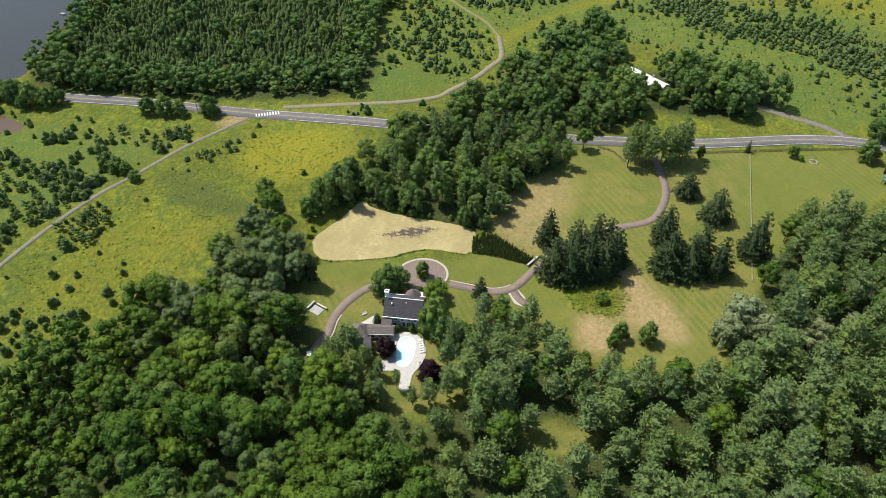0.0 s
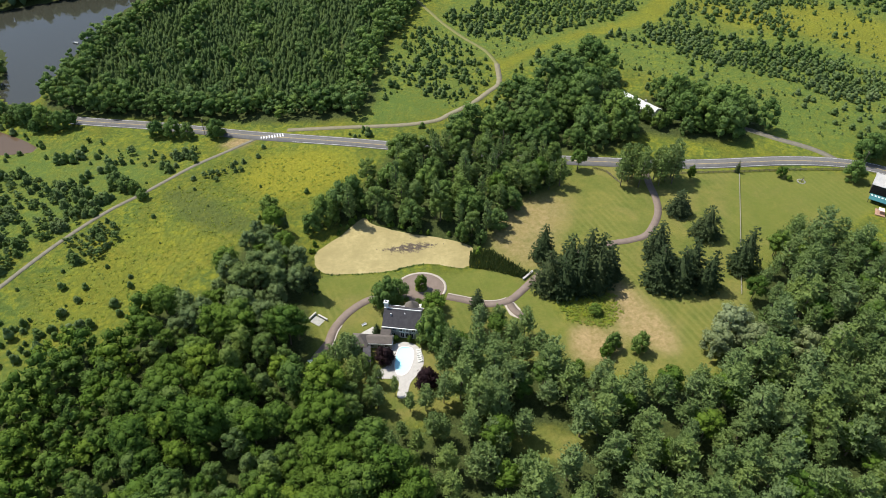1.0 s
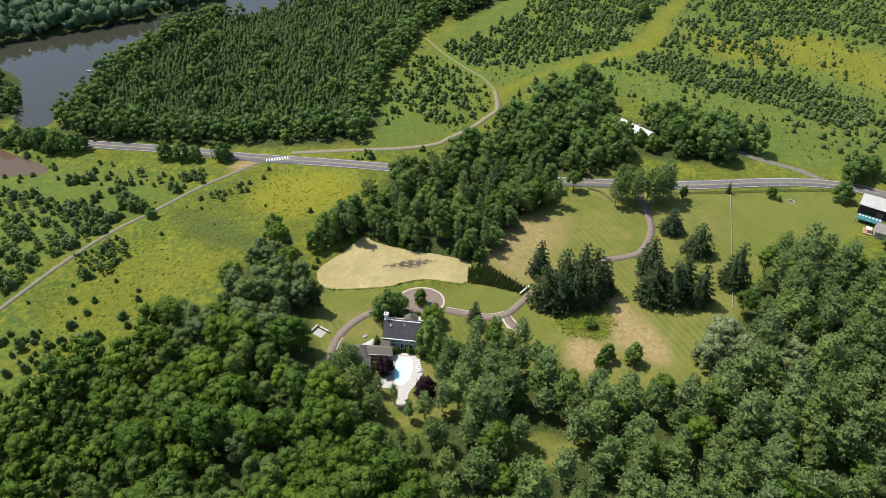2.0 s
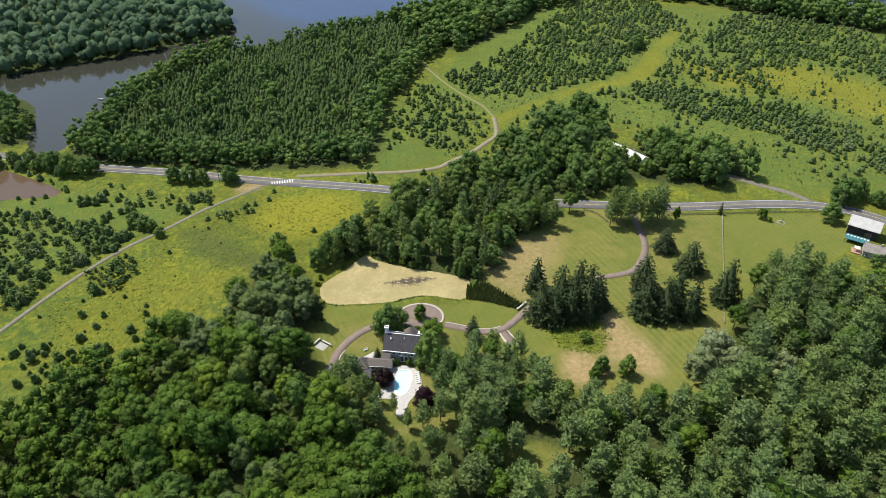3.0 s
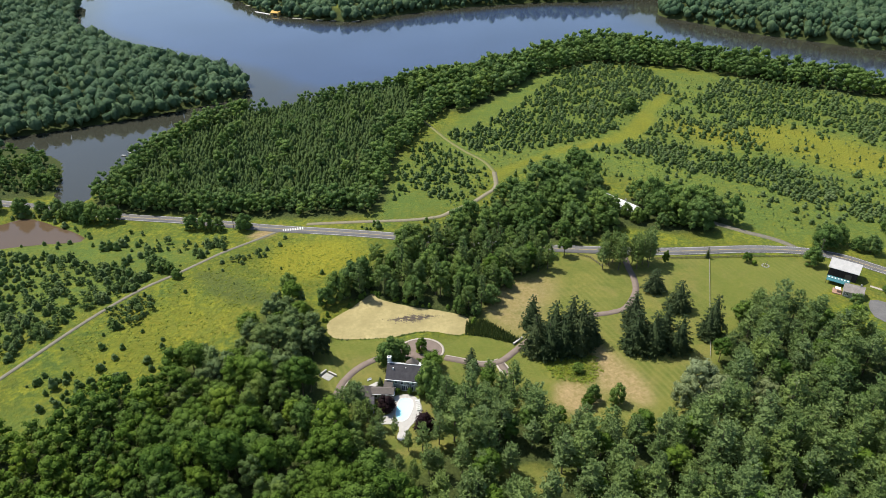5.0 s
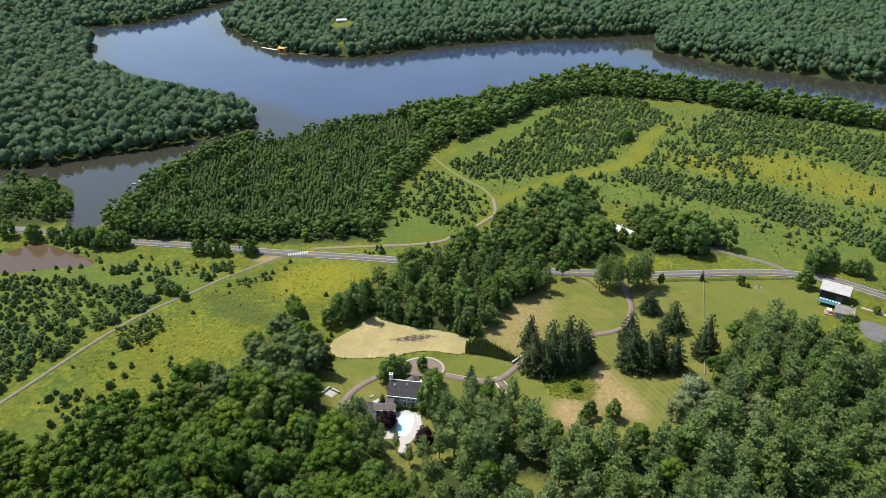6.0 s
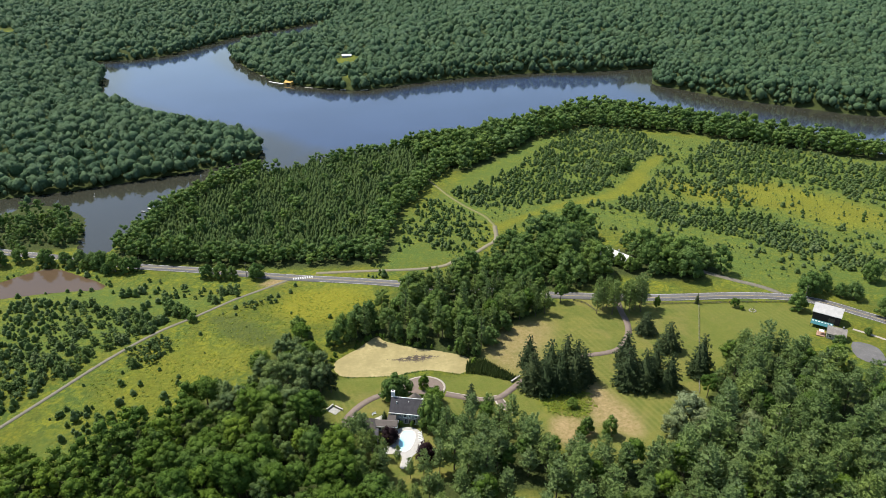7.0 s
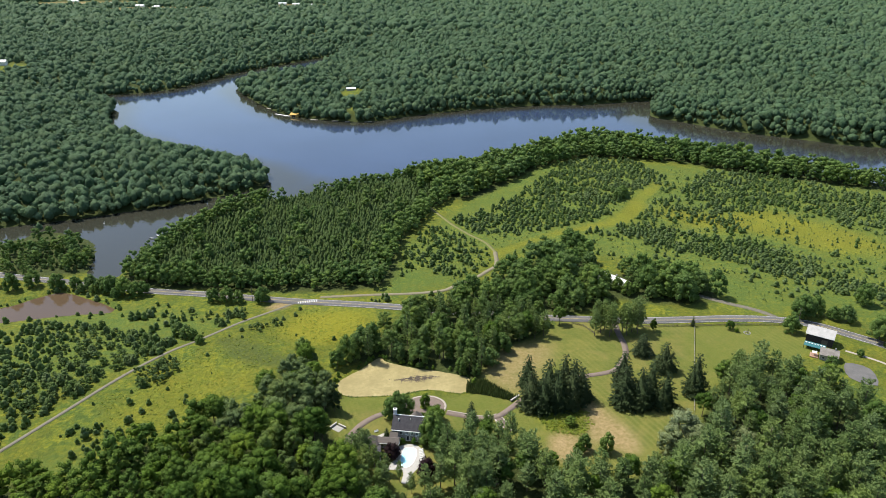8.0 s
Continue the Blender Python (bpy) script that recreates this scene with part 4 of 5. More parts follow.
def far_forest():
    def crowns(cards_each, size):
        out = []
        for k in range(8):
            r = np.random.default_rng(90 + k)
            v, f = ICO1
            wide, tall = r.uniform(4.6, 6.6), r.uniform(4.8, 7.6)
            f = np.array([q for q in f if v[q][:, 2].mean() > -0.7])
            w = v * [wide * 0.9, wide * 0.9, tall * 0.9] * r.uniform(0.6, 1.12, (len(v), 1)) + [0, 0, 7.8]
            q = unit(r.normal(size=(cards_each, 3)) + [0, 0, 0.5])
            q[:, 2] = np.abs(q[:, 2]) - 0.15
            lump = 0.72 + 0.34 * np.abs(np.sin(q[:, :1] * 3.1 + k) * np.cos(q[:, 1:2] * 2.7 + 2 * k)) + r.uniform(-0.05, 0.12, (cards_each, 1))
            leaf = cards(r, q * [wide, wide, tall] * lump + [0, 0, 7.8], unit(q + [0, 0, 0.2] + r.normal(size=q.shape) * 0.28), size)
            out.append(join([(w, f), leaf]))
        return out

    for shapes, y0, y1, step, size in ((crowns(13, 1.1), 440, 1000, 7.2, 0.90), (crowns(5, 1.5), 1000, 1700, 9.8, 1.15), (crowns(2, 1.9), 1700, 2800, 17.0, 1.95), (crowns(1, 2.1), 2800, 4900, 34.0, 3.6)):
        w0 = 0.68 * (y1 + 120) + 30
        p = spots([(-w0, y0), (w0, y0), (w0, y1), (-w0, y1)], step, int(step * 10), 0.97)
        p = p[np.abs(p[:, 0]) < 0.68 * (p[:, 1] + 120) + 30]
        p = p[distance(LAKE_LINE, p[:, 0], p[:, 1]) < -0.5]
        p = p[(p[:, 1] > 720) | ((p[:, 0] < -155) & (p[:, 1] > 545 + 0.64 * (p[:, 0] + 150))) | ((p[:, 0] > 430) & (p[:, 1] > 735 - 0.55 * (p[:, 0] - 430)))]
        for cx, cy, rx, ry in CLEARINGS:
            p = p[((p[:, 0] - cx) / rx) ** 2 + ((p[:, 1] - cy) / ry) ** 2 > 1]
        inland = smooth((-distance(LAKE_LINE, p[:, 0], p[:, 1]) - 5) / 22)
        stuff("forest", shapes, p, HAZED_LEAF, "unbroken green forest canopy beyond the lake", "forest", int(step), size * 0.55, size * 1.4, (0.5 + 6.5 * inland) * min(1.0, size) + 9.0 * max(0.0, size - 1) - 3.0 * max(0.0, 1 - size), True)


far_forest()

# ---- meadow shrubs ----
cedars = []
for k in range(5):
    v, f = broad_crown(110 + k, 1.45, 3.0 + 0.5 * (k % 3), -0.7, 7, 15, 0.30, 0.95) if k < 4 else spruce_crown(110 + k, 1.7, 4.0, 0.1, 6, 0.36, 8)
    ob = new("cedar_shrub", mesh_from("cedar_shrub", v, f, CEDAR))
    cedars.append(tagged(ob, "small dark green cedar shrub in the meadow", "shrub", "meadow shrubs"))
near_shrubs = np.concatenate([spots(FIELD_A, 3.9, 31, 0.8, 0, 0.5), spots(FIELD_B, 3.4, 32, 0.85), spots(FIELD_C, 4.4, 33, 0.7), spots(FIELD_D, 4.4, 34, 0.8), spots(FIELD_E, 7.0, 35, 0.6)])
near_shrubs = clear_of(near_shrubs, 1.2)
near_shrubs = near_shrubs[np.argsort(-near_shrubs[:, 0])]
plant(cedars, near_shrubs[:290], 36, 0.5, 1.4)
wild = np.concatenate([spots([(-270, 140), (-188, 150), (-178, 190), (-190, 225), (-270, 245)], 5.2, 65, 0.7, 0, 0.5), spots([(-150, 166), (-118, 178), (-112, 205), (-145, 205), (-160, 185)], 6.0, 66, 0.12, 0, 0.5), spots(ISLE, 5.0, 67, 0.7, 0, 0.5)])
sparse = clear_of(spots([(-290, 150), (-150, 160), (-60, 240), (-25, 270), (-90, 300), (-290, 320)], 9.5, 37, 0.22), 1.0)


def shrub_shape(seed, radius, top):
    """A small cedar: a lumpy upright body with ragged leaf sprays."""
    r = np.random.default_rng(seed)
    v, f = ICO1
    out = []
    for z, k in ((0.34, 1.0), (0.68, 0.66)):
        out.append((v * [radius * k, radius * k, top * 0.36] * r.uniform(0.78, 1.12, (len(v), 1)) + [r.normal() * 0.15, r.normal() * 0.15, top * z], f))
    a, u = r.uniform(0, 2 * np.pi, 14), r.uniform(0.08, 0.98, 14)
    d = np.column_stack([np.cos(a), np.sin(a), 0.55 + 0 * a])
    p = np.column_stack([np.cos(a) * radius * 1.04 * (1 - u) ** 0.55, np.sin(a) * radius * 1.04 * (1 - u) ** 0.55, top * u])
    out.append(cards(r, p, unit(d + r.normal(size=d.shape) * 0.35), 0.36 * radius / 1.4))
    return join(out)


shrub_shapes = [shrub_shape(120 + k, 1.4 + 0.16 * (k % 3), 2.3 + 0.32 * k) for k in range(6)]
stuff("meadow_shrubs", shrub_shapes, np.concatenate([clear_of(wild, 1.0), near_shrubs[290:]]), CEDAR, "green shrubs over the rough western meadow", "shrubs", 68, 0.5, 1.5)
stuff("meadow_shrubs", shrub_shapes, sparse, CEDAR, "scattered low green shrubs in the meadow", "shrubs", 38, 0.3, 0.95)
dense_far = np.concatenate([spots(FIELD_G, 3.3, 41, 0.8, 0, 0.5), spots(FIELD_H, 3.0, 42, 0.82, 0, 0.5), spots(FIELD_I, 3.2, 43, 0.8, 0, 0.5), spots(FIELD_J, 2.6, 44, 0.92, 0, 0.5), spots(FIELD_L, 3.6, 40, 0.65, 0, 0.5)])
dense_far = dense_far + np.random.default_rng(46).normal(size=dense_far.shape) * 3.0
hill = spots([(20, 305), (60, 310), (100, 345), (160, 300), (290, 270), (420, 330), (420, 470), (250, 520), (120, 520), (20, 430), (5, 345)], 5.5, 57, 0.45, 0, 0.5)
hill = np.concatenate([hill, spots(FIELD_K, 8.5, 45, 0.45, 0, 0.5)])
hill = hill[np.sin(hill[:, 0] * 0.11 + 1.3) + np.sin(hill[:, 1] * 0.13 + hill[:, 0] * 0.05) > -0.4]
hill = hill[(distance(STRAW, hill[:, 0], hill[:, 1]) < 0) | (np.arange(len(hill)) % 3 == 0)]
hill_shrubs = outside(outside(outside(np.concatenate([dense_far, outside(hill, PLANTATION)]), SHORE_WOOD), WOOD_NORTH), SWATH, 1.5)
patchy = np.sin(hill_shrubs[:, 0] * 0.19 + 0.6 * np.sin(hill_shrubs[:, 1] * 0.11)) + np.sin(hill_shrubs[:, 1] * 0.17 + 2.0)
hill_shrubs = hill_shrubs[(patchy > -1.0) | (np.arange(len(hill_shrubs)) % 3 == 0)]
stuff("meadow_shrubs", shrub_shapes, clear_of(hill_shrubs), CEDAR, "many dark green cedar shrubs over the hillside meadow", "shrubs", 46, 0.35, 1.3)
tufts = spots([(0, 340), (40, 440), (130, 580), (250, 570), (420, 490), (420, 330), (290, 268), (200, 284), (140, 345), (60, 376), (20, 322)], 4.2, 69, 0.5, 0, 0.5)
tufts = clear_of(outside(outside(outside(tufts, WOOD_NORTH), PLANTATION), SWATH), 1.0)


def tuft_shape(seed):
    """A grass tuft or seedling: a few upright leaf sprays."""
    r = np.random.default_rng(seed)
    a = r.uniform(0, 2 * np.pi, 8)
    d = np.column_stack([np.cos(a), np.sin(a), 0.7 + 0 * a])
    return cards(r, np.column_stack([np.cos(a) * 0.35, np.sin(a) * 0.35, r.uniform(0.15, 1.0, 8)]), unit(d), 0.5)


stuff("meadow_shrubs", [tuft_shape(75 + k) for k in range(4)], tufts, CEDAR, "small green tufts and seedlings in the hillside grass", "shrubs", 71, 0.4, 1.2)
r_clump = np.random.default_rng(47)
clumps = np.concatenate([np.array(c) + r_clump.normal(size=(n, 2)) * w for c, n, w in (((-143, 161), 16, 5), ((-150, 245), 22, 7), ((-165, 262), 18, 6), ((-120, 285), 12, 4), ((-140, 168), 8, 5), ((-185, 190), 14, 8), ((-158, 165), 8, 5), ((-125, 168), 7, 4), ((-195, 165), 14, 7), ((-172, 290), 16, 6), ((-150, 280), 10, 4), ((160, 480), 10, 6), ((-30, 300), 8, 4), ((5, 305), 6, 3))])
stuff("meadow_shrubs", shrub_shapes, clear_of(clumps, 1.0), CEDAR, "clumps of green shrubs along the meadow trail", "shrubs", 55, 0.5, 1.5)
banks = np.array([(x, y) for x, y in rounded(BROWN, 10, True)])
banks = banks + np.random.default_rng(48).normal(size=banks.shape) * 1.6
stuff("bank_shrubs", shrub_shapes, banks[distance(BROWN_LINE, banks[:, 0], banks[:, 1]) < -0.8], CEDAR, "low green shrubs round the brown pond", "shrubs", 49, 0.5, 1.4)
banks = np.array([q for q in rounded(POND[:10], 10)])
banks = banks + np.random.default_rng(50).normal(size=banks.shape) * 1.5
stuff("bank_shrubs", shrub_shapes, banks[distance(POND_LINE, banks[:, 0], banks[:, 1]) < -0.5], LEAF, "low green growth along the pond bank", "shrubs", 51, 0.4, 0.9)

banks = np.array([q for q in rounded(POND[9:] + POND[:1], 40)])
banks = banks + np.random.default_rng(54).normal(size=banks.shape) * 0.5
stuff("bank_weeds", [tuft_shape(85 + k) for k in range(3)], banks[distance(POND_LINE, banks[:, 0], banks[:, 1]) < -0.1], CEDAR, "narrow fringe of weeds along the pond bank", "weeds", 56, 0.25, 0.65)


def weed_clumps():
    r = np.random.default_rng(60)
    shapes = []
    for k in range(4):
        p = np.column_stack([r.normal(size=(6, 2)) * 0.7, r.uniform(0.12, 0.4, 6)])
        shapes.append(cards(r, p, unit(r.normal(size=(6, 3)) * 0.35 + [0, 0, 1.0]), 0.6))
    rough = spots(ROUGH, 1.2, 63, 0.8)
    west = outside(spots([(-150, 160), (-105, 180), (-78, 214), (-45, 245), (-20, 270), (-80, 298), (-118, 262), (-160, 200)], 2.3, 64, 0.55, 0, 0.5), WOOD_SOUTH, 2.0)
    for p, low, high, label in ((rough, 0.4, 0.9, "patch of tall unmown weeds on the lawn"), (west, 0.22, 0.7, "golden and green weed clumps over the meadow")):
        stuff("meadow_weeds", shapes, clear_of(p, 0.8), GOLD, label, "weeds", int(low * 100), low, high)


weed_clumps()


def reed_bed():
    r = np.random.default_rng(52)
    p = spots(REEDS, 0.5, 53)
    n = len(p)
    a = r.uniform(0, 2 * np.pi, n)
    z = height(p[:, 0], p[:, 1])
    w = np.stack([np.cos(a), np.sin(a), 0 * a], 1) * 0.32
    base = np.column_stack([p, z - 0.3])
    tip = base + np.column_stack([r.normal(size=(n, 2)) * 0.35, r.uniform(1.6, 3.0, n)])
    v = np.stack([base - w, base + w, tip + w * 0.3, tip - w * 0.3], 1).reshape(-1, 3)
    i = np.arange(n)[:, None] * 4
    tagged(new("reeds", mesh_from("reeds", v, np.concatenate([i + [0, 1, 2], i + [0, 2, 3]]), REED, np.repeat(r.random(n), 4))),
           "bed of tall dark green reeds beside the pond", "reeds", kind="stuff")


reed_bed()
# ---- materials of buildings ----
SLATE = plain("dark_shingle", (0.045, 0.043, 0.048), (0.080, 0.076, 0.080), 0.8, 0.85, relief=0.5)
BROWN_ROOF = plain("grey_brown_shingle", (0.115, 0.098, 0.086), (0.175, 0.155, 0.138), 0.8, 0.85, relief=0.5)
PALE_ROOF = plain("pale_metal_roof", (0.42, 0.41, 0.39), (0.60, 0.58, 0.55), 0.5, 0.55, 0.0, 0.4)
FARM_ROOF = plain("weathered_roof", (0.19, 0.17, 0.15), (0.34, 0.31, 0.28), 0.6, 0.85, relief=0.5)
WHITE_ROOF = plain("white_roof", (0.68, 0.69, 0.70), (0.80, 0.80, 0.80), 0.5, 0.5, 0.0, 0.4)
STONE_WALL = plain("pale_stone_wall", (0.28, 0.28, 0.25), (0.42, 0.41, 0.38), 1.4, 0.9, relief=0.5)
WHITE_WOOD = plain("white_woodwork", (0.66, 0.66, 0.64), (0.80, 0.80, 0.78), 1.0, 0.6)
DARK_WOOD = plain("dark_barn_boards", (0.028, 0.024, 0.024), (0.060, 0.050, 0.046), 1.2, 0.9)
FENCE_WOOD = plain("weathered_fence_wood", (0.10, 0.085, 0.065), (0.17, 0.15, 0.12), 1.2, 0.9)
PALE_WOOD = plain("pale_fence_wood", (0.30, 0.28, 0.24), (0.42, 0.40, 0.35), 1.2, 0.85)
PALE_STONE = plain("pale_terrace_stone", (0.36, 0.345, 0.32), (0.52, 0.50, 0.47), 0.9, 0.8)
KERB_STONE = plain("beige_kerb_stone", (0.34, 0.30, 0.25), (0.46, 0.41, 0.35), 1.2, 0.85)
GLASS = plain("dark_window_glass", (0.02, 0.025, 0.03), (0.035, 0.04, 0.05), 0.5, 0.08, 0.0, 0.6, 0.02)
TEAL = plain("teal_sheet_roof", (0.035, 0.13, 0.14), (0.06, 0.19, 0.20), 0.8, 0.4)
TERRACOTTA = plain("peach_paving", (0.30, 0.18, 0.12), (0.42, 0.28, 0.20), 1.0, 0.85)
COPPER_ROOF = plain("grey_brown_cone_roof", (0.11, 0.095, 0.08), (0.17, 0.15, 0.13), 1.0, 0.7)
POOL_WATER = water_material("pool_water", (0.42, 0.82, 0.88), 0.05, 0.12)
CAR_PAINT = plain("white_car_paint", (0.72, 0.73, 0.74), (0.80, 0.80, 0.80), 0.5, 0.25, 0.0, 0.5, 0.0)
RUBBER = plain("black_rubber", (0.015, 0.015, 0.015), (0.03, 0.03, 0.03), 3.0, 0.9)
CANVAS = plain("white_canvas", (0.70, 0.69, 0.66), (0.80, 0.79, 0.76), 3.0, 0.9)
METAL = plain("grey_metal", (0.35, 0.35, 0.36), (0.45, 0.45, 0.46), 3.0, 0.4, 0.9)
YELLOW_WALL = plain("ochre_boathouse_boards", (0.50, 0.31, 0.07), (0.62, 0.42, 0.13), 0.8, 0.8)

# ---- roads' fittings ----


def line_mark(parent, points, aside, width, material, name, start=0.0, stop=1.0, lift=0.165):
    ob = ribbon(name, points, width, material, "", "", lift, 8, 0.02, aside, start, stop)
    ob.parent = parent
    return ob


for aside in (-3.3, 3.3):
    line_mark(road, ROAD, aside, 0.22, PAINT_WHITE, "edge_line")
for aside in (-0.17, 0.17):
    line_mark(road, ROAD, aside, 0.14, PAINT_YELLOW, "centre_line")
for k in range(9):
    x, y = -81.0 + 1.4 * k, 302.9 + 0.2 * k
    bar = part("crosswalk_bar", boxed(-1.5, 1.5, -0.34, 0.34, 0, 0.03), PAINT_WHITE, road)
    bar.matrix_basis = pose(x, y, flat_height(x, y) + 0.17, 0, 0, 104)
for line, aside in ((DRIVE, 1.85), (SWEEP, -1.9)):
    line_mark(drive if line is DRIVE else sweep, line, aside, 0.5, KERB_STONE, "kerb", 0.45 if line is SWEEP else 0.78, 0.72 if line is SWEEP else 1.0, 0.16)


def oval(cx, cy, rx, ry, n=40, a0=0.0, a1=2 * math.pi):
    return [(cx + rx * math.cos(a0 + (a1 - a0) * i / n), cy + ry * math.sin(a0 + (a1 - a0) * i / n)) for i in range(n if a1 - a0 > 6.2 else n + 1)]


loop = filled("driveway", oval(1.6, 186.2, 9.4, 8.0), 0.14, DRIVE_STONE, "round reddish gravel turning court before the house", "driveway", 0.4)
kerb = ribbon("kerb", oval(1.6, 186.2, 9.9, 8.5, 22, -0.5, 3.3), 1.0, KERB_STONE, "", "", 0.2, 3)
kerb.parent = loop
isle = filled("garden_bed", oval(1.6, 185.6, 2.6, 2.0, 20), 0.22, GROUND, "round planted bed in the turning court", "garden bed", 0.3)
apron = filled("pavement", [(36, 170), (42, 166.5), (40.5, 173), (37.5, 178.5), (33.5, 178)], 0.13, KERB_STONE, "pale gravel apron at the driveway fork", "pavement", 0.4)

# ---- bridge, fences, poles ----


def bridge_wall(ax, ay, bx, by):
    n = math.hypot(bx - ax, by - ay)
    z = flat_height((ax + bx) / 2, (ay + by) / 2)
    root = thing("bridge_parapet", pose((ax + bx) / 2, (ay + by) / 2, z - 0.4, 0, 0, math.degrees(math.atan2(by - ay, bx - ax))),
                 "low pale stone parapet of the driveway bridge", "parapet", "bridge parapets")
    part("wall", boxed(-n / 2, n / 2, -0.28, 0.28, 0, 1.25, bevel=0.04), STONE_WALL, root)
    part("coping", boxed(-n / 2 - 0.15, n / 2 + 0.15, -0.42, 0.42, 1.25, 1.42, bevel=0.03), PALE_STONE, root, "pale stone coping")


bridge_wall(43.6, 189.0, 48.0, 193.4)
bridge_wall(47.4, 184.4, 51.8, 188.4)


def fence(name, corners, step, high, rails, post_mat, rail_mat, label):
    x0, y0 = corners[0]
    root = thing(name, pose(x0, y0, 0), label, "fence")
    post_me = None
    for (ax, ay), (bx, by) in zip(corners, corners[1:]):
        n = max(1, round(math.hypot(bx - ax, by - ay) / step))
        turn = math.degrees(math.atan2(by - ay, bx - ax))
        for i in range(n):
            x, y = ax + (bx - ax) * i / n, ay + (by - ay) * i / n
            xe, ye = ax + (bx - ax) * (i + 1) / n, ay + (by - ay) * (i + 1) / n
            z, ze = flat_height(x, y), flat_height(xe, ye)
            if post_me is None:
                first = part("post", boxed(-0.09, 0.09, -0.09, 0.09, -0.3, high + 0.12, bevel=0.015), post_mat, root)
                post_me = first.data
                ln = math.hypot(bx - ax, by - ay) / n
                rail_me = part("rail", boxed(-0.02, 1.02, -0.035, 0.035, -0.08, 0.08), rail_mat, root)
                me = rail_me.data
                bpy.data.objects.remove(rail_me)
                ob = first
            else:
                ob = new("post", post_me)
                ob.parent = root
            ob.matrix_basis = pose(x - x0, y - y0, z, 0, 0, turn)
            for k in range(rails):
                r = new("rail", me)
                r.parent = root
                d = Vector((xe - x, ye - y, ze - z))
                r.matrix_basis = pose(x - x0, y - y0, z + high * (k + 1) / rails - 0.1, 0, -math.degrees(math.atan2(d.z, math.hypot(d.x, d.y))), turn) @ Matrix.Diagonal((d.length, 1, 1, 1))


fence("fence", [(155.2, 252.0), (128.0, 173.8)], 2.8, 1.2, 2, PALE_WOOD, PALE_WOOD, "straight pale wooden rail fence across the lawn")
fence("fence", [(87, 263), (93, 259), (97.5, 249.5)], 2.6, 1.2, 3, FENCE_WOOD, FENCE_WOOD, "weathered brown rail fence beside the driveway")
fence("fence", [(126, 254.5), (153.6, 254.3), (181, 255), (208, 254.4)], 2.6, 1.2, 3, FENCE_WOOD, FENCE_WOOD, "weathered brown rail fence along the road")


def tube_bm(a, b, r0, r1, sides=8):
    bm = bmesh.new()
    v, f = tube(a, b, r0, r1, sides)
    vs = [bm.verts.new(p) for p in v]
    for q in f:
        bm.faces.new([vs[i] for i in q])
    bm.faces.new(vs[sides:])
    return bm


def pole(x, y, turn):
    root = thing("utility_pole", pose(x, y, flat_height(x, y), 0, 0, turn), "tall brown wooden utility pole beside the road", "utility pole", "utility poles")
    part("post", tube_bm((0, 0, -0.5), (0, 0, 11.0), 0.19, 0.13), FENCE_WOOD, root)
    part("crossarm", boxed(-1.2, 1.2, -0.07, 0.07, 10.0, 10.16), FENCE_WOOD, root)
    for k in (-1.0, -0.4, 0.4, 1.0):
        part("insulator", tube_bm((k, 0, 10.16), (k, 0, 10.42), 0.05, 0.04, 6), METAL, root)


for x, y in ((124.1, 255.5), (216, 254.5), (45, 284.5), (-112, 309), (-190, 335)):
    pole(x, y, 90)


def stone_ring(x, y):
    root = thing("stone_ring", pose(x, y, flat_height(x, y)), "ring of pale stones round a wooden stump on the lawn", "stone ring")
    for k in range(11):
        a = k * 2 * math.pi / 11
        bm = bmesh.new()
        bmesh.ops.create_icosphere(bm, subdivisions=1, radius=0.42)
        for v in bm.verts:
            v.co *= random.uniform(0.75, 1.2)
        part("stone", bm, STONE_WALL, root).matrix_basis = pose(1.7 * math.cos(a), 1.7 * math.sin(a), 0.12)
    part("stump", tube_bm((0, 0, -0.2), (0.7, 0.2, 2.6), 0.2, 0.12), FENCE_WOOD, root, "leaning grey wooden stump")


stone_ring(183, 246)

# ---- the house ----


def gable(bm, x0, x1, y0, y1, z0, z1, over=0.4, thick=0.22):
    """A pitched roof with its ridge along x: two thick slopes."""
    ym = (y0 + y1) / 2
    drop = (z1 - z0) / (ym - y0) * over
    for ya, s in ((y0 - over, 1), (y1 + over, -1)):
        p = [(x0 - over, ya, z0 - drop), (x1 + over, ya, z0 - drop), (x1 + over, ym, z1), (x0 - over, ym, z1)]
        lo, hi = [bm.verts.new(q) for q in p], [bm.verts.new((q[0], q[1], q[2] + thick)) for q in p]
        bm.faces.new(hi)
        bm.faces.new(lo[::-1])
        for i in range(4):
            bm.faces.new([lo[i], lo[(i + 1) % 4], hi[(i + 1) % 4], hi[i]])
    return bm


def gable_walls(x0, x1, y0, y1, z0, z1):
    bm = boxed(x0, x1, y0, y1, -0.4, z0)
    ym = (y0 + y1) / 2
    for x in (x0, x1):
        a = [bm.verts.new(q) for q in ((x, y0, z0), (x, y1, z0), (x, ym, z1))]
        bm.faces.new(a)
    return bm


def window(parent, x, y, z, w, h, face=-1):
    """A framed window on a wall that looks along -y (face -1) or +y."""
    fr = part("window", boxed(x - w / 2 - 0.1, x + w / 2 + 0.1, y - 0.07, y + 0.07, z - 0.1, z + h + 0.1), WHITE_WOOD, parent, "white framed window")
    for i in range(2):
        part("pane", boxed(x - w / 2 + i * w / 2 + 0.04, x + (i - 1) * w / 2 + w / 2 - 0.04, y + face * 0.07, y + face * 0.10, z + 0.04, z + h - 0.04), GLASS, fr)
    part("sill", boxed(x - w / 2 - 0.2, x + w / 2 + 0.2, y - 0.2, y + 0.1, z - 0.2, z - 0.1), WHITE_WOOD, fr)


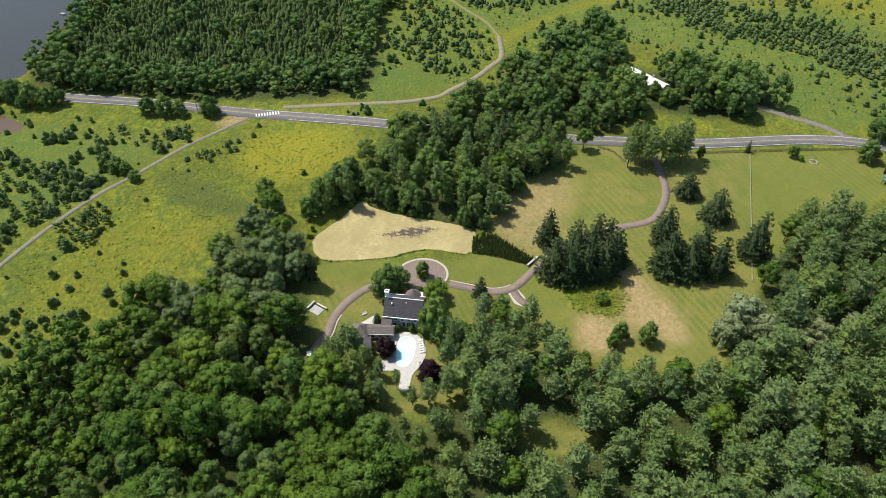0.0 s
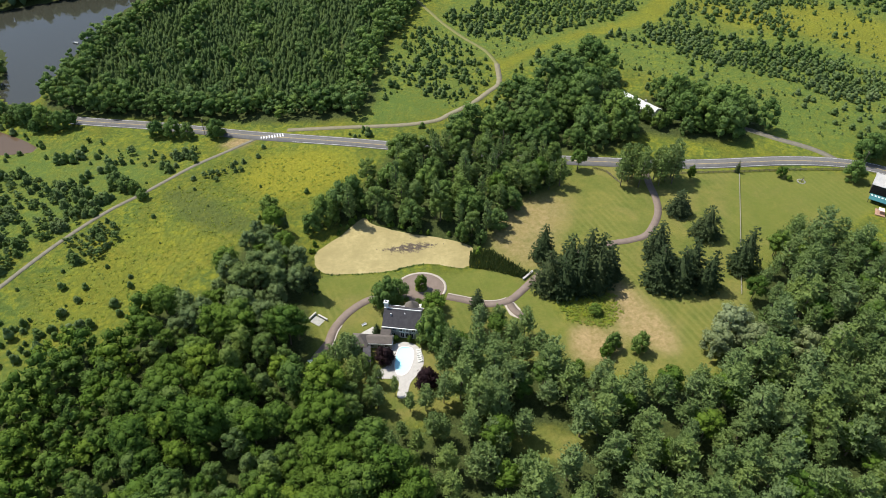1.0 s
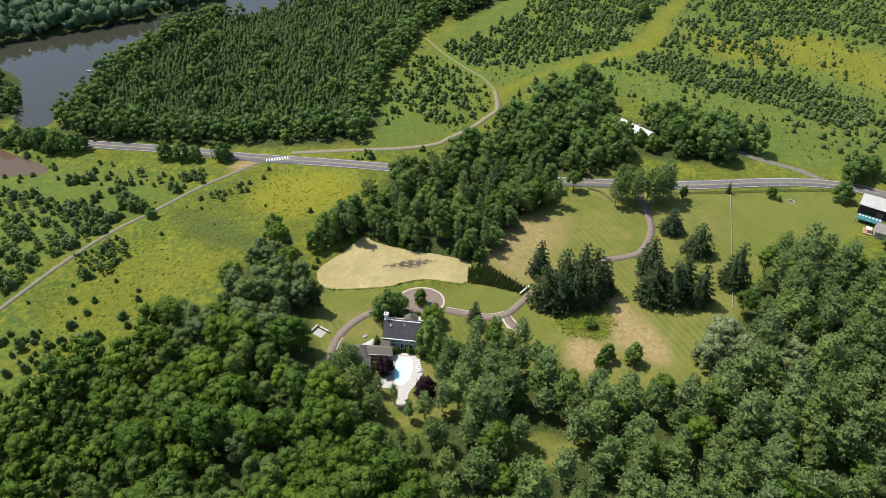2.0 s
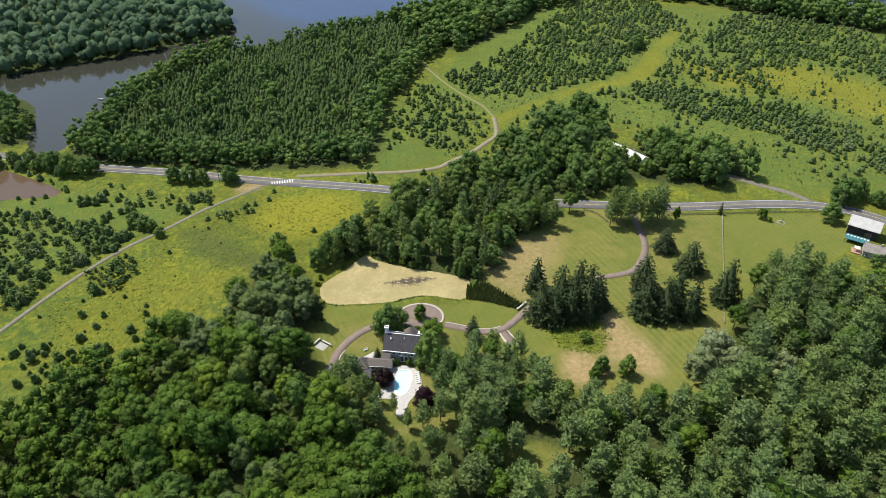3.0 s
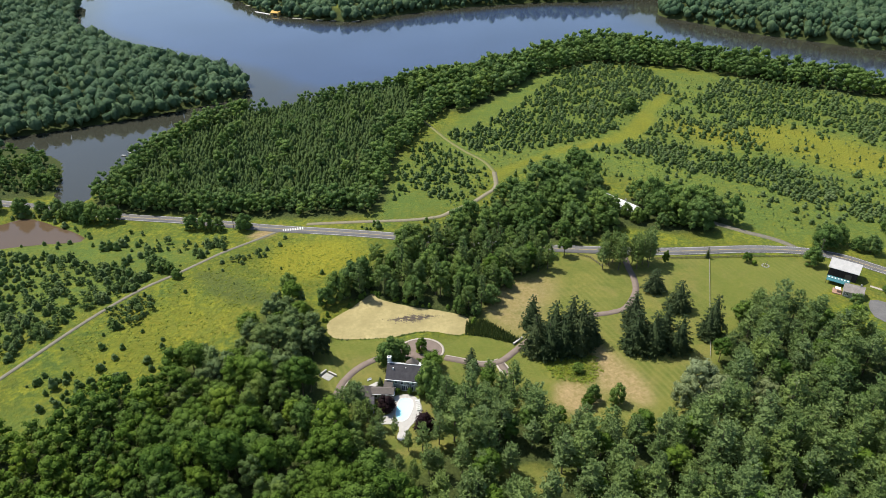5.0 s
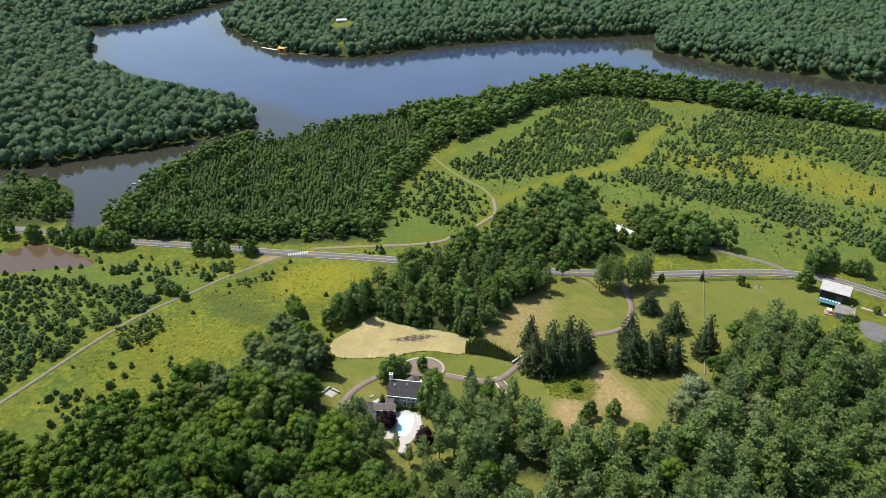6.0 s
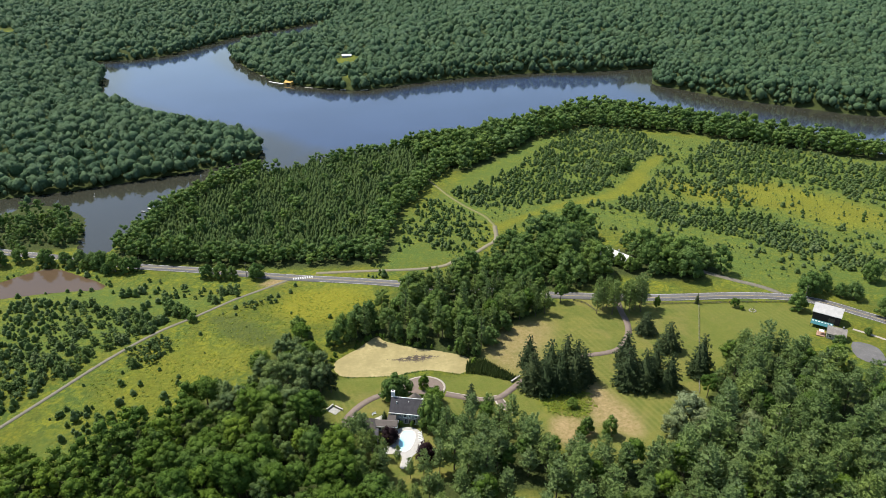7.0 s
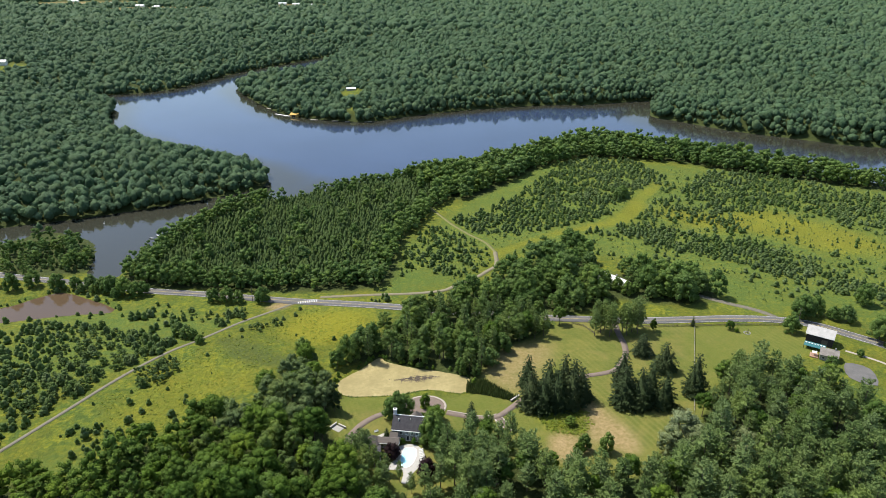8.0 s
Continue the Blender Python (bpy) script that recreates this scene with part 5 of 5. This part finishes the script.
def main_house():
    root = thing("house", pose(-5.6, 165.2, 0, 0, 0, -9.5), "large stone country house with dark shingle roof", "house")
    part("wall", gable_walls(-6.6, 6.8, -5.0, 5.0, 6.0, 10.0), STONE_WALL, root)
    roof = part("roof", gable(bmesh.new(), -6.6, 6.8, -5.0, 5.0, 6.0, 10.0), SLATE, root, "dark grey shingle roof")
    part("gutter", boxed(-7.1, 7.3, -5.75, -5.45, 5.55, 5.78), WHITE_WOOD, root, "white eaves gutter")
    part("gutter", boxed(-7.1, 7.3, 5.45, 5.75, 5.55, 5.78), WHITE_WOOD, root, "white eaves gutter")
    part("ridge_cap", boxed(-7.0, 7.2, -0.14, 0.14, 10.12, 10.32), WHITE_WOOD, roof, "pale ridge capping")
    ch = part("chimney", boxed(-7.0, -5.6, 0.2, 1.5, 4.0, 12.4, bevel=0.05), WHITE_WOOD, root, "white rendered chimney")
    part("cap", boxed(-7.15, -5.45, 0.05, 1.65, 12.4, 12.65), WHITE_WOOD, ch)
    for x in (-6.6, -6.0):
        part("flue", tube_bm((x, 0.85, 12.6), (x, 0.85, 13.1), 0.22, 0.18), RUBBER, ch)
    part("vent", boxed(-4.4, -3.9, -2.2, -1.7, 8.2, 9.4), WHITE_WOOD, roof, "small white roof vent")
    part("vent", boxed(0.9, 1.2, -1.4, -1.1, 9.0, 9.5), WHITE_WOOD, roof, "small white roof vent")
    for k in range(5):
        x = -4.8 + 2.4 * k
        window(root, x, -5.0, 3.6, 1.1, 1.5)
        if k != 2:
            window(root, x, 5.0, 3.6, 1.1, 1.5, 1)
    for k in range(3):
        window(root, 0.6 + 1.7 * k, -5.0, 0.35, 1.25, 2.5)
    for k in range(2):
        window(root, -5.0 + 2.2 * k, -5.0, 0.7, 1.1, 1.5)
    # round entrance bay
    bay = part("bay", tube_bm((2.4, 6.2, -0.3), (2.4, 6.2, 5.6), 2.6, 2.6, 16), STONE_WALL, root, "round entrance bay")
    part("bay_roof", tube_bm((2.4, 6.2, 5.6), (2.4, 6.2, 8.6), 3.0, 0.05, 16), COPPER_ROOF, bay, "grey-brown conical roof")
    part("porch", boxed(-0.8, 5.6, 8.6, 10.4, 2.6, 2.85, bevel=0.04), WHITE_WOOD, root, "flat white porch roof")
    for x in (-0.6, 1.3, 3.5, 5.4):
        part("column", tube_bm((x, 10.1, -0.2), (x, 10.1, 2.6), 0.16, 0.14), WHITE_WOOD, root)
    part("step", boxed(-0.6, 5.4, 8.9, 11.0, -0.2, 0.22), PALE_STONE, root)


def wing_house():
    root = thing("house_wing", pose(-14.4, 157.2, 0, 0, 0, -4), "low house wing with grey roof and white trim", "house")
    part("wall", gable_walls(-4.5, 4.6, -1.9, 1.9, 3.0, 4.2), STONE_WALL, root)
    part("roof", gable(bmesh.new(), -4.5, 4.6, -1.9, 1.9, 3.0, 4.2, 0.35), BROWN_ROOF, root, "grey-brown shingle roof")
    part("trim", boxed(-4.9, 5.0, -2.42, -2.24, 2.55, 2.85), WHITE_WOOD, root, "broad white eaves board")
    part("trim", boxed(4.97, 5.15, -2.3, 2.3, 2.55, 2.85), WHITE_WOOD, root, "broad white eaves board")
    for k in range(3):
        window(root, -2.6 + 2.6 * k, -1.9, 0.8, 1.2, 1.4)
    lodge = thing("pavilion", pose(-21.6, 156.9, 0, 0, 0, -8), "square pavilion with a grey-brown pyramid roof", "pavilion")
    part("wall", boxed(-2.7, 2.7, -2.7, 2.7, -0.4, 3.0), STONE_WALL, lodge)
    bm = bmesh.new()
    low = [bm.verts.new(q) for q in ((-3.2, -3.2, 2.85), (3.2, -3.2, 2.85), (3.2, 3.2, 2.85), (-3.2, 3.2, 2.85))]
    eaves = [bm.verts.new((v.co.x, v.co.y, 3.05)) for v in low]
    top = bm.verts.new((0, 0, 6.2))
    bm.faces.new(low[::-1])
    for i in range(4):
        bm.faces.new([low[i], low[(i + 1) % 4], eaves[(i + 1) % 4], eaves[i]])
        bm.faces.new([eaves[i], eaves[(i + 1) % 4], top])
    part("roof", bm, BROWN_ROOF, lodge, "grey-brown pyramid roof")
    for x in (-1.3, 1.3):
        window(lodge, x, -2.7, 0.8, 1.1, 1.4)
    walkway = thing("arcade", pose(-18.8, 150.6, 0, 0, 0, 3), "covered walkway with a dark roof beside the pool", "arcade")
    part("roof", gable(bmesh.new(), -1.2, 1.2, -3.6, 3.6, 2.6, 3.3, 0.2, 0.14), SLATE, walkway, "dark shingle roof")
    for k in range(4):
        for x in (-1.1, 1.1):
            part("post", boxed(x - 0.11, x + 0.11, -3.5 + 2.3 * k, -3.28 + 2.3 * k, -0.2, 2.62), WHITE_WOOD, walkway)
    link = thing("house_link", pose(-11.9, 160.6, 0, 0, 0, -9.5), "short house link with a brown hipped roof", "house")
    part("wall", boxed(-1.6, 1.6, -2.4, 2.0, -0.4, 3.2), STONE_WALL, link)
    part("roof", gable(bmesh.new(), -1.6, 1.6, -2.4, 2.0, 3.2, 4.9, 0.3), BROWN_ROOF, link, "brown shingle roof")
    part("trim", boxed(1.92, 2.06, -2.7, 2.0, 2.75, 3.0), WHITE_WOOD, link, "white eaves board")


main_house()
wing_house()

# ---- pool ----
POOL_EDGE = rounded([(-7.4, 154.2), (-4.8, 155.2), (-2.4, 154.2), (-2.0, 150.3), (-3.4, 145.0), (-5.6, 142.6), (-7.8, 143.4), (-8.6, 147.5)], 5, True)


def swimming_pool():
    edge = rounded([(-10.4, 155.6), (-5.0, 157.8), (-0.2, 155.4), (2.0, 149.0), (0.2, 143.4), (-3.0, 139.0), (-4.6, 133.0), (-7.7, 133.2), (-7.2, 139.6), (-11.0, 141.0), (-15.2, 141.2), (-15.0, 144.6), (-11.0, 147.5)], 4, True)
    bm = bmesh.new()
    outer = [bm.verts.new((x, y, 0.18)) for x, y in edge]
    inner = [bm.verts.new((x, y, 0.18)) for x, y in POOL_EDGE]
    loops = [bm.edges.new((v[i], v[(i + 1) % len(v)])) for v in (outer, inner) for i in range(len(v))]
    bmesh.ops.triangle_fill(bm, use_beauty=True, edges=loops)
    for ring in (outer, inner):
        low = [bm.verts.new((v.co.x, v.co.y, -0.4)) for v in ring]
        for i in range(len(ring)):
            j = (i + 1) % len(ring)
            bm.faces.new([ring[i], ring[j], low[j], low[i]])
    terrace = part("pavement", bm, PALE_STONE, None)
    tagged(terrace, "pale stone terrace round the swimming pool", "terrace", kind="structure")
    root = thing("swimming_pool", pose(-5.2, 149, 0), "curved swimming pool with bright turquoise water", "swimming pool")
    shifted = [(x + 5.2, y - 149) for x, y in POOL_EDGE]
    bm = bmesh.new()
    bm.faces.new([bm.verts.new((x, y, 0.08)) for x, y in shifted])
    bmesh.ops.triangulate(bm, faces=bm.faces)
    part("water_surface", bm, POOL_WATER, root, "bright turquoise pool water")
    bm = bmesh.new()
    n = len(shifted)
    a = [bm.verts.new((x * 1.0, y * 1.0, 0.27)) for x, y in shifted]
    b = [bm.verts.new((x * 1.09, y * 1.055, 0.27)) for x, y in shifted]
    c = [bm.verts.new((x * 1.09, y * 1.055, 0.17)) for x, y in shifted]
    d = [bm.verts.new((x * 1.0, y * 1.0, 0.0)) for x, y in shifted]
    for i in range(n):
        j = (i + 1) % n
        for p, q in ((a, b), (b, c), (d, a)):
            bm.faces.new([p[i], p[j], q[j], q[i]])
    part("coping", bm, WHITE_WOOD, root, "pale coping round the water")
    return root


swimming_pool()


def lounger(x, y, turn):
    root = thing("sun_lounger", pose(x, y, 0.2, 0, 0, turn), "white cushioned sun lounger on the pool terrace", "sun lounger", "loungers beside the pool")
    part("frame", boxed(-0.33, 0.33, -0.95, 0.95, 0.26, 0.32, bevel=0.01), METAL, root)
    part("mattress", boxed(-0.30, 0.30, -0.95, 0.30, 0.32, 0.42, bevel=0.03), CANVAS, root)
    part("backrest", boxed(-0.30, 0.30, 0, 0.72, 0, 0.10, bevel=0.03), CANVAS, root).matrix_basis = pose(0, 0.30, 0.34, 38, 0, 0)
    for a in (-0.28, 0.28):
        for b in (-0.85, 0.85):
            part("leg", boxed(a - 0.03, a + 0.03, b - 0.03, b + 0.03, 0, 0.26), METAL, root)


for k in range(6):
    lounger(0.15 + 0.10 * k, 153.6 - 1.05 * k, -78)


def slab(name, x, y, w, d, turn, z, material, label, category):
    root = tagged(part(name, boxed(-w / 2, w / 2, -d / 2, d / 2, -0.5, z, bevel=0.03), material, None), label, category)
    root.matrix_basis = pose(x, y, flat_height(x, y), 0, 0, turn)
    return root


tagged(slab("pavement", -38.8, 169.5, 4.6, 3.6, -35, 0.16, STONE_WALL, "small grey stone terrace on the lawn", "terrace"), kind="structure")
for x, y, t in ((-41.0, 171.5, 55), (-36.8, 170.8, -35)):
    w = thing("garden_wall", pose(x, y, 0.05, 0, 0, t), "low pale stone garden wall round a terrace", "wall", "garden walls")
    part("stonework", boxed(-2.2, 2.2, -0.25, 0.25, -0.2, 0.9, bevel=0.04), STONE_WALL, w)
    part("coping", boxed(-2.3, 2.3, -0.32, 0.32, 0.9, 1.02, bevel=0.02), PALE_STONE, w)
tagged(slab("pavement", -18.6, 163.0, 5.6, 3.2, 35, 0.15, PALE_STONE, "curved pale stone path beside the house", "path"), kind="structure")


def bench(x, y, turn):
    root = thing("garden_bench", pose(x, y, flat_height(x, y), 0, 0, turn), "white garden bench on the lawn", "bench")
    part("seat", boxed(-1.0, 1.0, -0.3, 0.3, 0.42, 0.5, bevel=0.01), WHITE_WOOD, root)
    part("backrest", boxed(-1.0, 1.0, 0.26, 0.34, 0.5, 1.0, bevel=0.01), WHITE_WOOD, root)
    for a in (-0.9, 0.9):
        for b in (-0.24, 0.24):
            part("leg", boxed(a - 0.05, a + 0.05, b - 0.05, b + 0.05, -0.1, 0.42), WHITE_WOOD, root)


bench(-20.6, 166.8, 30)


def car(x, y, turn):
    root = thing("car", pose(x, y, flat_height(x, y) + 0.12, 0, 0, turn), "white parked car on the gravel drive", "car")
    part("body", boxed(-0.9, 0.9, -2.3, 2.3, 0.35, 0.95, bevel=0.12), CAR_PAINT, root)
    bm = boxed(-0.78, 0.78, -1.5, 1.1, 0.95, 1.5)
    for v in bm.verts:
        if v.co.z > 1.4:
            v.co.x *= 0.85
            v.co.y = v.co.y * 0.72
    part("cabin", bm, GLASS, root, "dark glazed cabin")
    part("roof_panel", boxed(-0.66, 0.66, -1.08, 0.8, 1.5, 1.55, bevel=0.02), CAR_PAINT, root)
    for a in (-0.82, 0.82):
        for b in (-1.45, 1.45):
            part("wheel", tube_bm((a - 0.1, b, 0.33), (a + 0.1, b, 0.33), 0.33, 0.33, 14), RUBBER, root)


car(-39.2, 147.6, 10)

# ---- barn and farmhouse by the road ----


def barn():
    z = flat_height(218, 235)
    root = thing("barn", pose(219.0, 236.0, z, 0, 0, -36), "dark timber barn with a pale metal roof", "barn")
    part("wall", gable_walls(-6.6, 6.6, -4.2, 4.2, 5.4, 8.6), DARK_WOOD, root)
    roof = part("roof", gable(bmesh.new(), -6.6, 6.6, -4.2, 4.2, 5.4, 8.6, 0.5), PALE_ROOF, root, "pale weathered metal roof")
    for k in range(12):
        x = -6.6 + 1.2 * k
        bm = bmesh.new()
        vs = [bm.verts.new(q) for q in ((x - 0.05, -4.7, 5.3), (x + 0.05, -4.7, 5.3), (x + 0.05, -0.05, 8.87), (x - 0.05, -0.05, 8.87))]
        bm.faces.new(vs)
        g = bmesh.ops.extrude_face_region(bm, geom=bm.faces[:])
        bmesh.ops.translate(bm, verts=[q for q in g["geom"] if isinstance(q, bmesh.types.BMVert)], vec=(0, 0, 0.1))
        part("seam", bm, PALE_ROOF, roof)
    part("barn_door", boxed(1.2, 4.2, -4.32, -4.2, 0, 3.4), FENCE_WOOD, root)
    shed = thing("lean_to", pose(212.0, 228.2, z - 0.3, 0, 0, -36), "open lean-to shed with a teal sheet roof", "shed")
    bm = boxed(-5.2, 5.2, -2.0, 2.0, 2.6, 2.75)
    for v in bm.verts:
        v.co.z += 0.18 * v.co.y
    top = part("roof", bm, TEAL, shed, "teal sheet roof")
    for k in range(7):
        part("skylight", boxed(-4.7 + 1.45 * k, -3.9 + 1.45 * k, 0.4, 1.3, 2.86, 3.02), WHITE_WOOD, top, "pale roof light")
    for x in (-5.0, -1.7, 1.7, 5.0):
        part("post", boxed(x - 0.1, x + 0.1, -1.9, -1.7, -0.2, 2.4), DARK_WOOD, shed)
    part("wall", boxed(-5.1, 5.1, 1.75, 1.9, -0.2, 2.85), TEAL, shed)
    home = thing("farmhouse", pose(214.8, 218.8, z, 0, 0, -30), "small farmhouse with a weathered grey gable roof", "house")
    part("wall", gable_walls(-4.2, 4.2, -3.6, 3.6, 3.2, 5.6), STONE_WALL, home)
    part("roof", gable(bmesh.new(), -4.2, 4.2, -3.6, 3.6, 3.2, 5.6, 0.4), FARM_ROOF, home, "weathered grey-brown roof")
    part("chimney", boxed(2.2, 2.9, -0.3, 0.4, 4.5, 6.7), STONE_WALL, home)
    for k in range(3):
        window(home, -2.6 + 2.6 * k, -3.6, 0.9, 1.1, 1.3)
    deck = slab("deck", 208.6, 221.6, 4.0, 5.0, -30, 0.5, TERRACOTTA, "peach-coloured paved deck beside the farmhouse", "deck")
    part("awning", boxed(-1.2, 1.2, -1.4, 1.0, 2.3, 2.4), CANVAS, deck, "white canvas awning")
    for a in (-1.1, 1.1):
        for b in (-1.3, 0.9):
            part("post", boxed(a - 0.04, a + 0.04, b - 0.04, b + 0.04, 0.5, 2.3), METAL, deck)
    filled("pavement", rounded([(221.3, 214.0), (231, 208.0), (226, 193.0), (216, 200.5)], 3, True), z + 0.15, ASPHALT, "dark asphalt parking yard beside the farmhouse", "parking yard", 1.5)
    ribbon("path", [(228, 226), (234, 221), (241, 214), (247, 205)], 1.6, KERB_STONE, "pale garden path beside the farmhouse", "path", 0.1)


barn()


def white_house():
    z = flat_height(122, 315)
    root = thing("house", pose(122.2, 315.8, z, 0, 0, -51), "long white-roofed house hidden among trees", "house")
    part("wall", gable_walls(-11.5, 11.5, -3.6, 3.6, 3.0, 4.8), WHITE_WOOD, root)
    part("roof", gable(bmesh.new(), -11.5, 11.5, -3.6, 3.6, 3.0, 4.8, 0.6), WHITE_ROOF, root, "bright white metal roof")
    for k in range(6):
        window(root, -9.0 + 3.6 * k, -3.6, 0.9, 1.4, 1.3)
    part("chimney", boxed(3.0, 3.8, 0.4, 1.2, 3.6, 6.2), STONE_WALL, root)


white_house()

# ---- the far shore ----


def far_shore():
    z = flat_height(-122, 1010)
    root = thing("house", pose(-124, 1012, z, 0, 0, 8), "white lakeside house in a forest clearing", "house")
    part("wall", gable_walls(-7.5, 6.5, -3.4, 3.4, 2.8, 4.4), STONE_WALL, root)
    part("roof", gable(bmesh.new(), -7.5, 6.5, -3.4, 3.4, 2.8, 4.4, 0.6), WHITE_ROOF, root, "pale roof")
    for k in range(4):
        window(root, -5.6 + 3.4 * k, -3.4, 0.9, 1.6, 1.3)
    x, y = -190, 884
    boat = thing("boathouse", pose(x, y, LAKE_LEVEL, 0, 0, -20), "ochre wooden boathouse at the lake edge", "boathouse")
    part("wall", gable_walls(-6, 6, -4, 4, 3.2, 5.2), YELLOW_WALL, boat)
    part("roof", gable(bmesh.new(), -6, 6, -4, 4, 3.2, 5.2, 0.6), YELLOW_WALL, boat)
    part("boat_door", boxed(-2.6, 2.6, -4.15, -4.0, 0.2, 2.6), DARK_WOOD, boat)
    dock = thing("jetty", pose(-210, 892, LAKE_LEVEL, 0, 0, -34), "pale wooden jetty on the lake", "jetty")
    for k in range(14):
        part("plank", boxed(-14 + 2 * k, -12.1 + 2 * k, -1.6, 1.6, 0.55, 0.75), CANVAS, dock)
    for k in range(5):
        for s in (-1.3, 1.3):
            part("pile", tube_bm((-13 + 6 * k, s, -3), (-13 + 6 * k, s, 0.9), 0.2, 0.2, 6), FENCE_WOOD, dock)
    for x, y, w, turn in ((-1480, 2960, 60, 5), (-1250, 2800, 40, -8), (-1085, 2645, 44, 0), (-1005, 2590, 36, 0), (-840, 2430, 30, 0), (-575, 2735, 44, 4), (-515, 2690, 40, 0), (-455, 2650, 30, 10), (-768, 1192, 20, 10)):
        z = flat_height(x, y)
        hall = thing("hall", pose(x, y, z, 0, 0, turn), "long pale building in a far clearing", "building", "far buildings")
        part("wall", gable_walls(-w / 3, w / 3, -6, 6, 6, 9), WHITE_WOOD, hall)
        part("roof", gable(bmesh.new(), -w / 3, w / 3, -6, 6, 6, 9, 0.8), WHITE_ROOF, hall)


far_shore()


def landing(x, y, w, d, turn):
    root = thing("landing_stage", pose(x, y, LAKE_LEVEL, 0, 0, turn), "small pale wooden landing stage on the shore", "landing stage", "landing stages")
    for k in range(max(2, round(w / 1.5))):
        part("plank", boxed(-w / 2 + 1.5 * k, -w / 2 + 1.5 * k + 1.42, -d / 2, d / 2, 0.3, 0.5), PALE_WOOD, root)
    for a in (-w / 2 + 0.3, w / 2 - 0.3):
        part("pile", tube_bm((a, -d / 2 + 0.3, -2.5), (a, -d / 2 + 0.3, 0.8), 0.15, 0.15, 6), FENCE_WOOD, root)


landing(-240, 940, 9, 3, -40)
landing(-160, 861, 12, 3, -20)
landing(-130, 853, 9, 5, -10)
landing(-112, 848, 8, 4, 0)
landing(-84, 846, 10, 3, 20)


def marker(x, y):
    root = thing("marker_buoy", pose(x, y, LAKE_LEVEL, 0, 14, 0), "white marker buoy leaning on the lake", "buoy")
    part("float", tube_bm((0, 0, -0.4), (0, 0, 0.4), 0.5, 0.5, 12), WHITE_WOOD, root)
    part("post", tube_bm((0, 0, 0.4), (0, 0, 3.0), 0.22, 0.14, 8), WHITE_WOOD, root)


marker(-275, 461)


def rowing_boat(x, y, turn):
    root = thing("rowing_boat", pose(x, y, LAKE_LEVEL + 0.1, 0, 0, turn), "white rowing boat moored at the wooded shore", "boat", "rowing boats")
    bm = bmesh.new()
    rings = []
    for t in (-1.0, -0.6, 0.0, 0.5, 0.85, 1.0):
        w = 0.75 * (1 - max(0.0, t) ** 2.2) * (0.85 if t < -0.9 else 1.0) + 0.03
        rings.append([bm.verts.new(p) for p in ((-w, 2.2 * t, 0.55), (-w * 0.6, 2.2 * t, 0.0), (w * 0.6, 2.2 * t, 0.0), (w, 2.2 * t, 0.55))])
    for a, b in zip(rings, rings[1:]):
        for i in range(3):
            bm.faces.new([a[i], a[i + 1], b[i + 1], b[i]])
    bm.faces.new(rings[0])
    part("hull", bm, WHITE_WOOD, root)
    for y0 in (-1.2, 0.1):
        part("thwart", boxed(-0.62, 0.62, y0 - 0.13, y0 + 0.13, 0.36, 0.42), PALE_WOOD, root)


rowing_boat(-219.5, 433, 60)
rowing_boat(-222, 427, 75)


def lily_patch():
    r = np.random.default_rng(77)
    n = 1500
    u, w = r.normal(size=n), r.normal(size=n)
    x, y = -2.5 + 4.6 * u, 211.5 + 0.55 * u + 1.5 * w * (1 - 0.25 * np.clip(np.abs(u), 0, 2))
    keep = np.sin(x * 1.7) + np.sin(y * 2.9 + x) > -0.9
    x, y = x[keep], y[keep]
    n = len(x)
    base = np.column_stack([x, y, np.full(n, -0.76)])
    nrm = unit(np.array([0, 0, 1.0]) + r.normal(size=(n, 3)) * 0.25)
    v, f = cards(r, base, nrm, 0.26)
    tagged(new("weed_mat", mesh_from("weed_mat", v, f, BARK, None)), "dark patch of dead weed on the pond", "pond weed", kind="stuff")


lily_patch()
put_away(slim + ashes + broad + light_broad + bushy + pines + spruces + coppers + silvers + rounds + columns + cedars)
